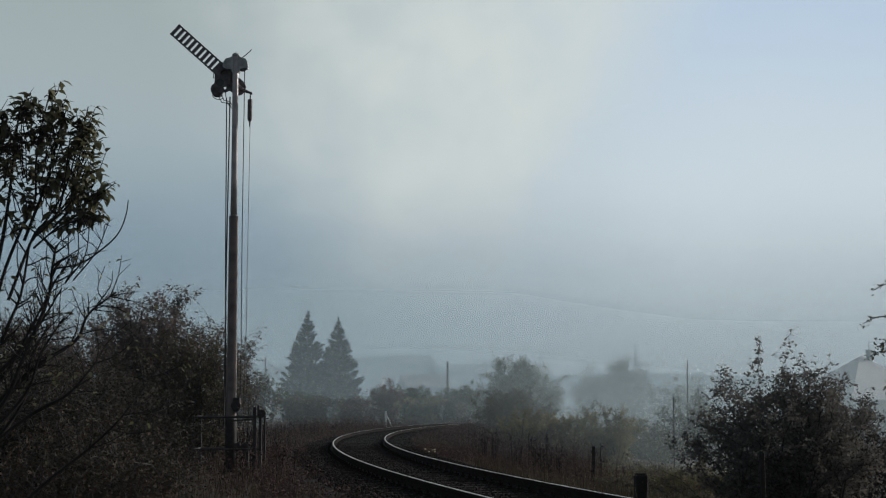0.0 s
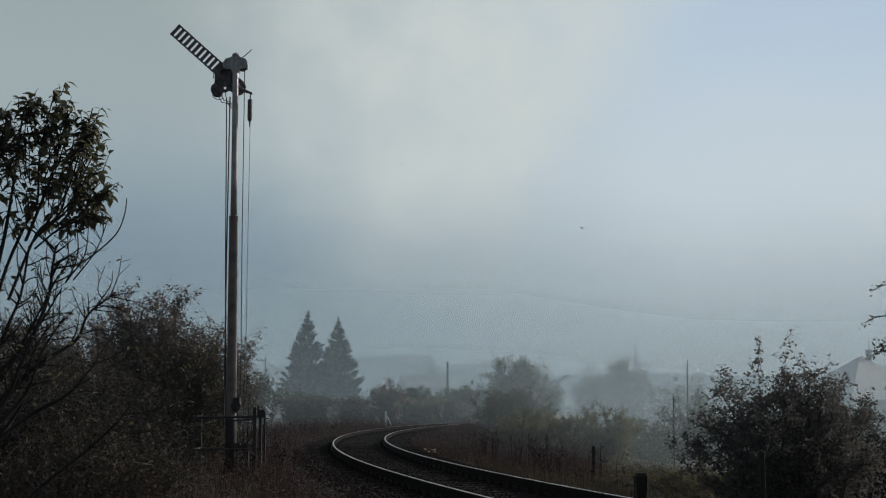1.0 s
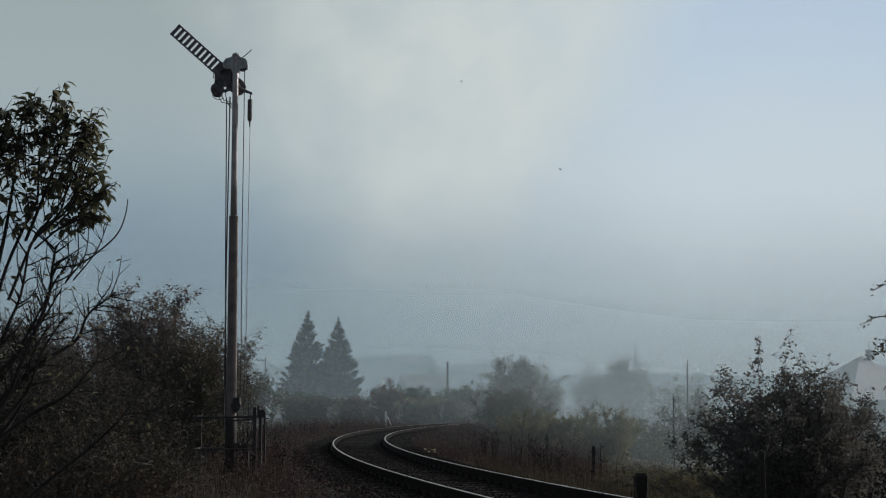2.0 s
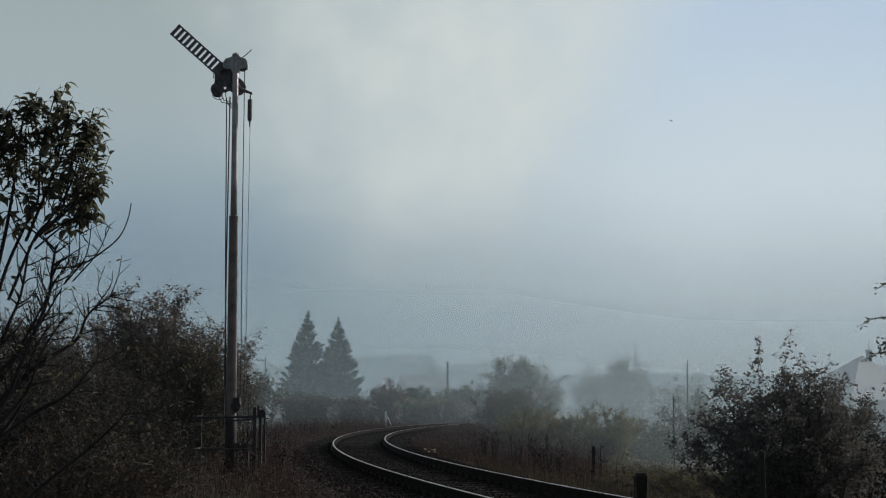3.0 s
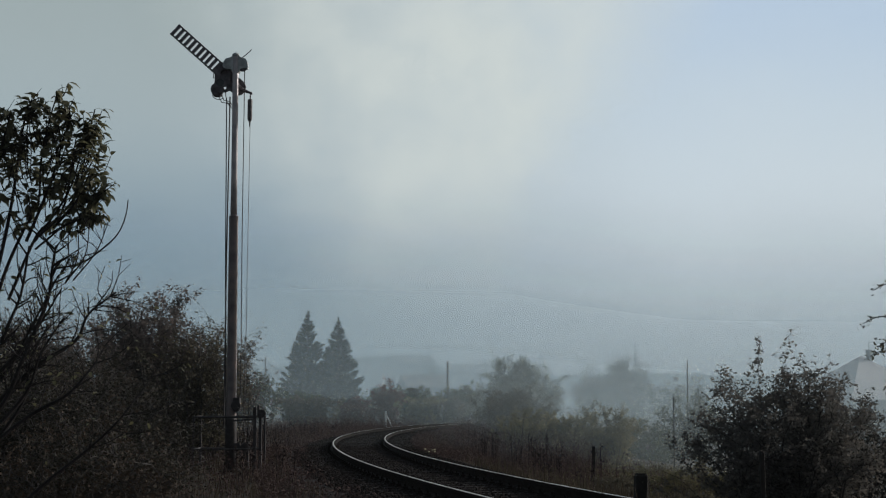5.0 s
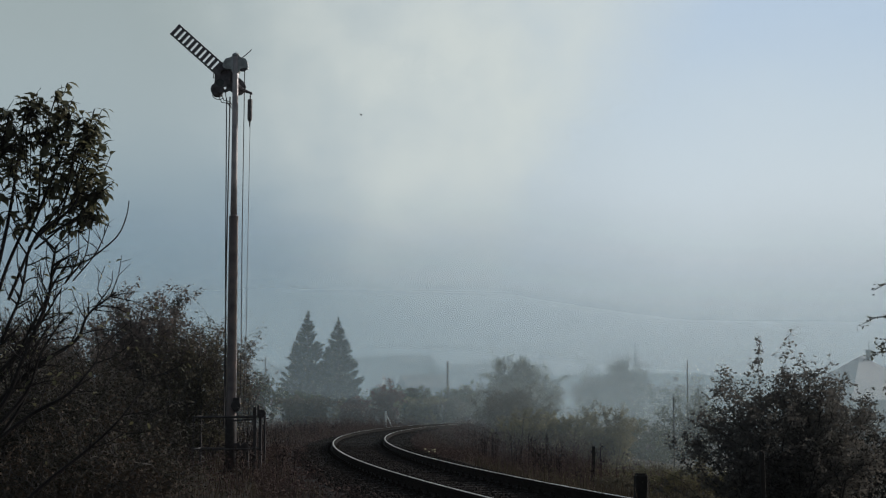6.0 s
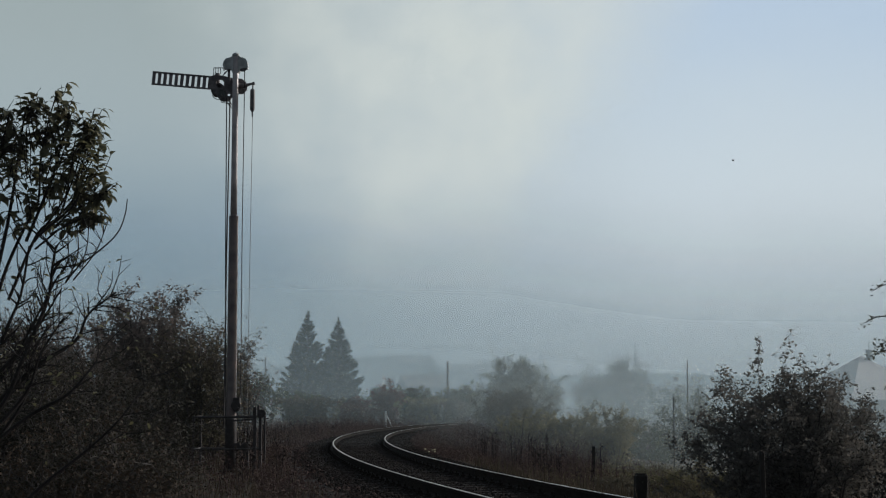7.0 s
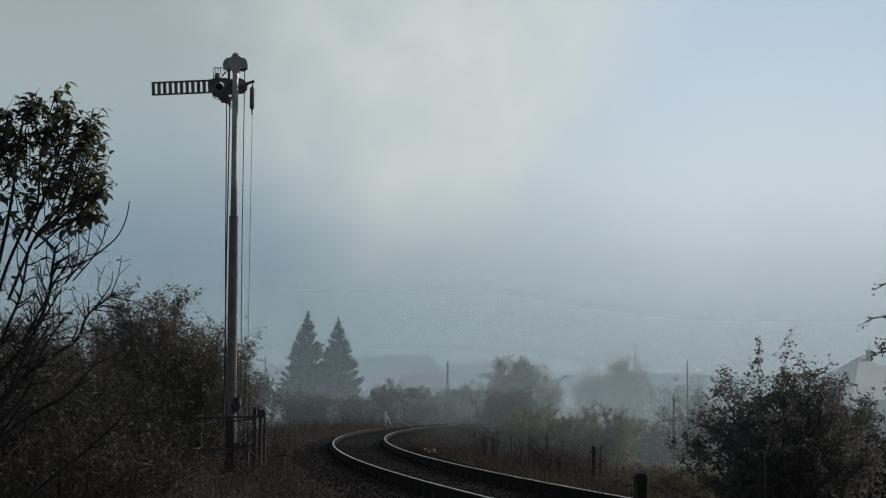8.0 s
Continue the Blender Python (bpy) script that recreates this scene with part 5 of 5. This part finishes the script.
# ---- what moves ----
def motions():
    still = 41.9
    turn = [(0.0, still), (6.1, still), (6.2, 41.4), (6.3, 37.0), (6.4, 33.2), (6.5, 29.2), (6.6, 24.2), (6.7, 20.0), (6.8, 15.3), (6.9, 10.5), (7.0, 5.0), (7.1, 1.8), (7.2, -1.4), (7.3, -2.3), (7.4, -2.5), (8.0, -2.5)]
    walk(ARM, [(t, pose(*PIV, 0, a, 0)) for t, a in turn])
    rows, rods, screens = [], [], []
    for t, a in turn:
        e = radians(10 - a)
        rows.append((t, pose(PIV[0] + 0.335 * math.cos(e) - 0.01, PIV[1] - 0.03, PIV[2] + 0.335 * math.sin(e))))
        k = (still - a) / 44.4
        rods.append((t, pose(0.12 - 0.2 * k, 0.06, 8.4 - 0.18 * k)))
        k = smooth01((still - a) / 15.0)
        screens.append((t, pose(-0.246 - 0.14 * k, 0.19, 8.095 - 0.3 * k)))
    walk(SCREEN, screens)
    walk(WEIGHT, rows)
    walk(ROD, rods)
    walk(CLOUD, [(0.0, pose(22, SKY_D - 40, 0)), (8.0, pose(16, SKY_D - 40, 0))])
    # wind in the fruit tree: degrees of lean of the crown, the side branch and the whip
    sway = [(0.0, -1.6), (0.1, -0.9), (0.2, 0.3), (0.3, 2.0), (0.4, 2.3), (0.5, 2.4), (0.6, 1.8), (0.8, 0.3), (1.0, -0.2), (1.2, 0.9), (1.5, 1.2), (1.9, -0.4), (2.4, 0.5), (2.8, 0.3), (3.0, 0.1), (3.5, 0.5), (4.0, 0.3), (4.5, -0.9), (5.0, 0.6), (5.5, -0.2), (6.0, 0.4), (6.5, -0.1), (7.0, 0.4), (7.5, 0.0), (8.0, 0.1)]
    walk(CROWN, [(t, pose(0.3, 0, 2.05, 0.3 * a, a, 0)) for t, a in sway])
    walk(EDGE, [(t, pose(-0.05, 0, 2.3, 0, 0.9 * a, 0)) for t, a in sway])
    nod = [(0.0, 0.2), (0.3, 1.2), (0.5, 2.6), (1.0, 1.6), (1.5, -0.8), (2.1, 0.8), (2.8, -2.0), (3.0, -2.6), (3.5, 2.6), (4.0, 0.7), (4.5, -0.8), (5.2, 0.6), (6.0, -0.5), (6.5, 1.0), (7.0, 1.1), (7.5, 0.4), (8.0, -0.8)]
    walk(SIDE, [(t, pose(0.66 + 0.012 * a, 0, 2.6, 0, a, 0)) for t, a in nod])
    walk(WHIP, [(t, pose(0.62, 0, 2.26, 0, -0.9 * a, 0)) for t, a in nod])
    for k, ob in enumerate(BOUGHS):
        walk(ob, [(t, pose(0, 0, 0, 0, 0.22 * a * (-1) ** k, 0)) for t, a in nod])
    # midges
    flights = [[(0.0, 0.434, 5, 1.75), (0.5, -0.52, 5, 2.3), (1.0, 0.442, 5, 1.873), (1.5, -0.318, 5, 1.944), (2.4, 0.9, 5.4, 2.2), (3.5, 0.26, 5, 2.264), (4.0, -0.584, 4, 1.728), (4.5, -0.95, 1.2, 1.55), (4.7, -0.027, 1.2, 1.456), (4.9, 0.9, 1.2, 1.5), (5.8, -0.3, 5, 2.2), (6.5, 0.161, 5, 2.26), (7.4, 1.5, 5.3, 2.0), (8.0, 1.8, 5.6, 2.9)],
               [(0.0, 1.2, 6, 3.3), (0.6, -0.2, 6, 2.9), (1.0, -0.618, 6, 3.06), (1.5, -0.253, 6, 1.975), (2.6, 0.4, 6.4, 3.4), (4.5, 2.0, 6.2, 3.4), (6.0, 0.4, 6, 3.3), (8.0, 2.2, 6, 3.2)],
               [(0.0, 0.5, 7, 3.6), (0.4, 1.0, 7, 2.0), (1.2, -0.4, 7, 2.6), (2.5, 0.5, 7, 3.5), (4.0, 1.9, 7.2, 3.6), (5.8, -0.6, 7, 3.6), (7.6, 1.31, 7, 3.0), (8.0, 2.3, 7, 3.4)]]
    for ob, rows in zip(MIDGES, flights):
        walk(ob, [(t, pose(x, y, z, 10, 0, 40)) for t, x, y, z in rows])
    # slow drift of the mist
    for i, ob in enumerate(MISTS):
        x, y, z = ob.matrix_basis.translation
        walk(ob, [(0.0, pose(x, y, z)), (8.0, pose(x - 0.9 - 0.3 * i, y, z))])


motions()
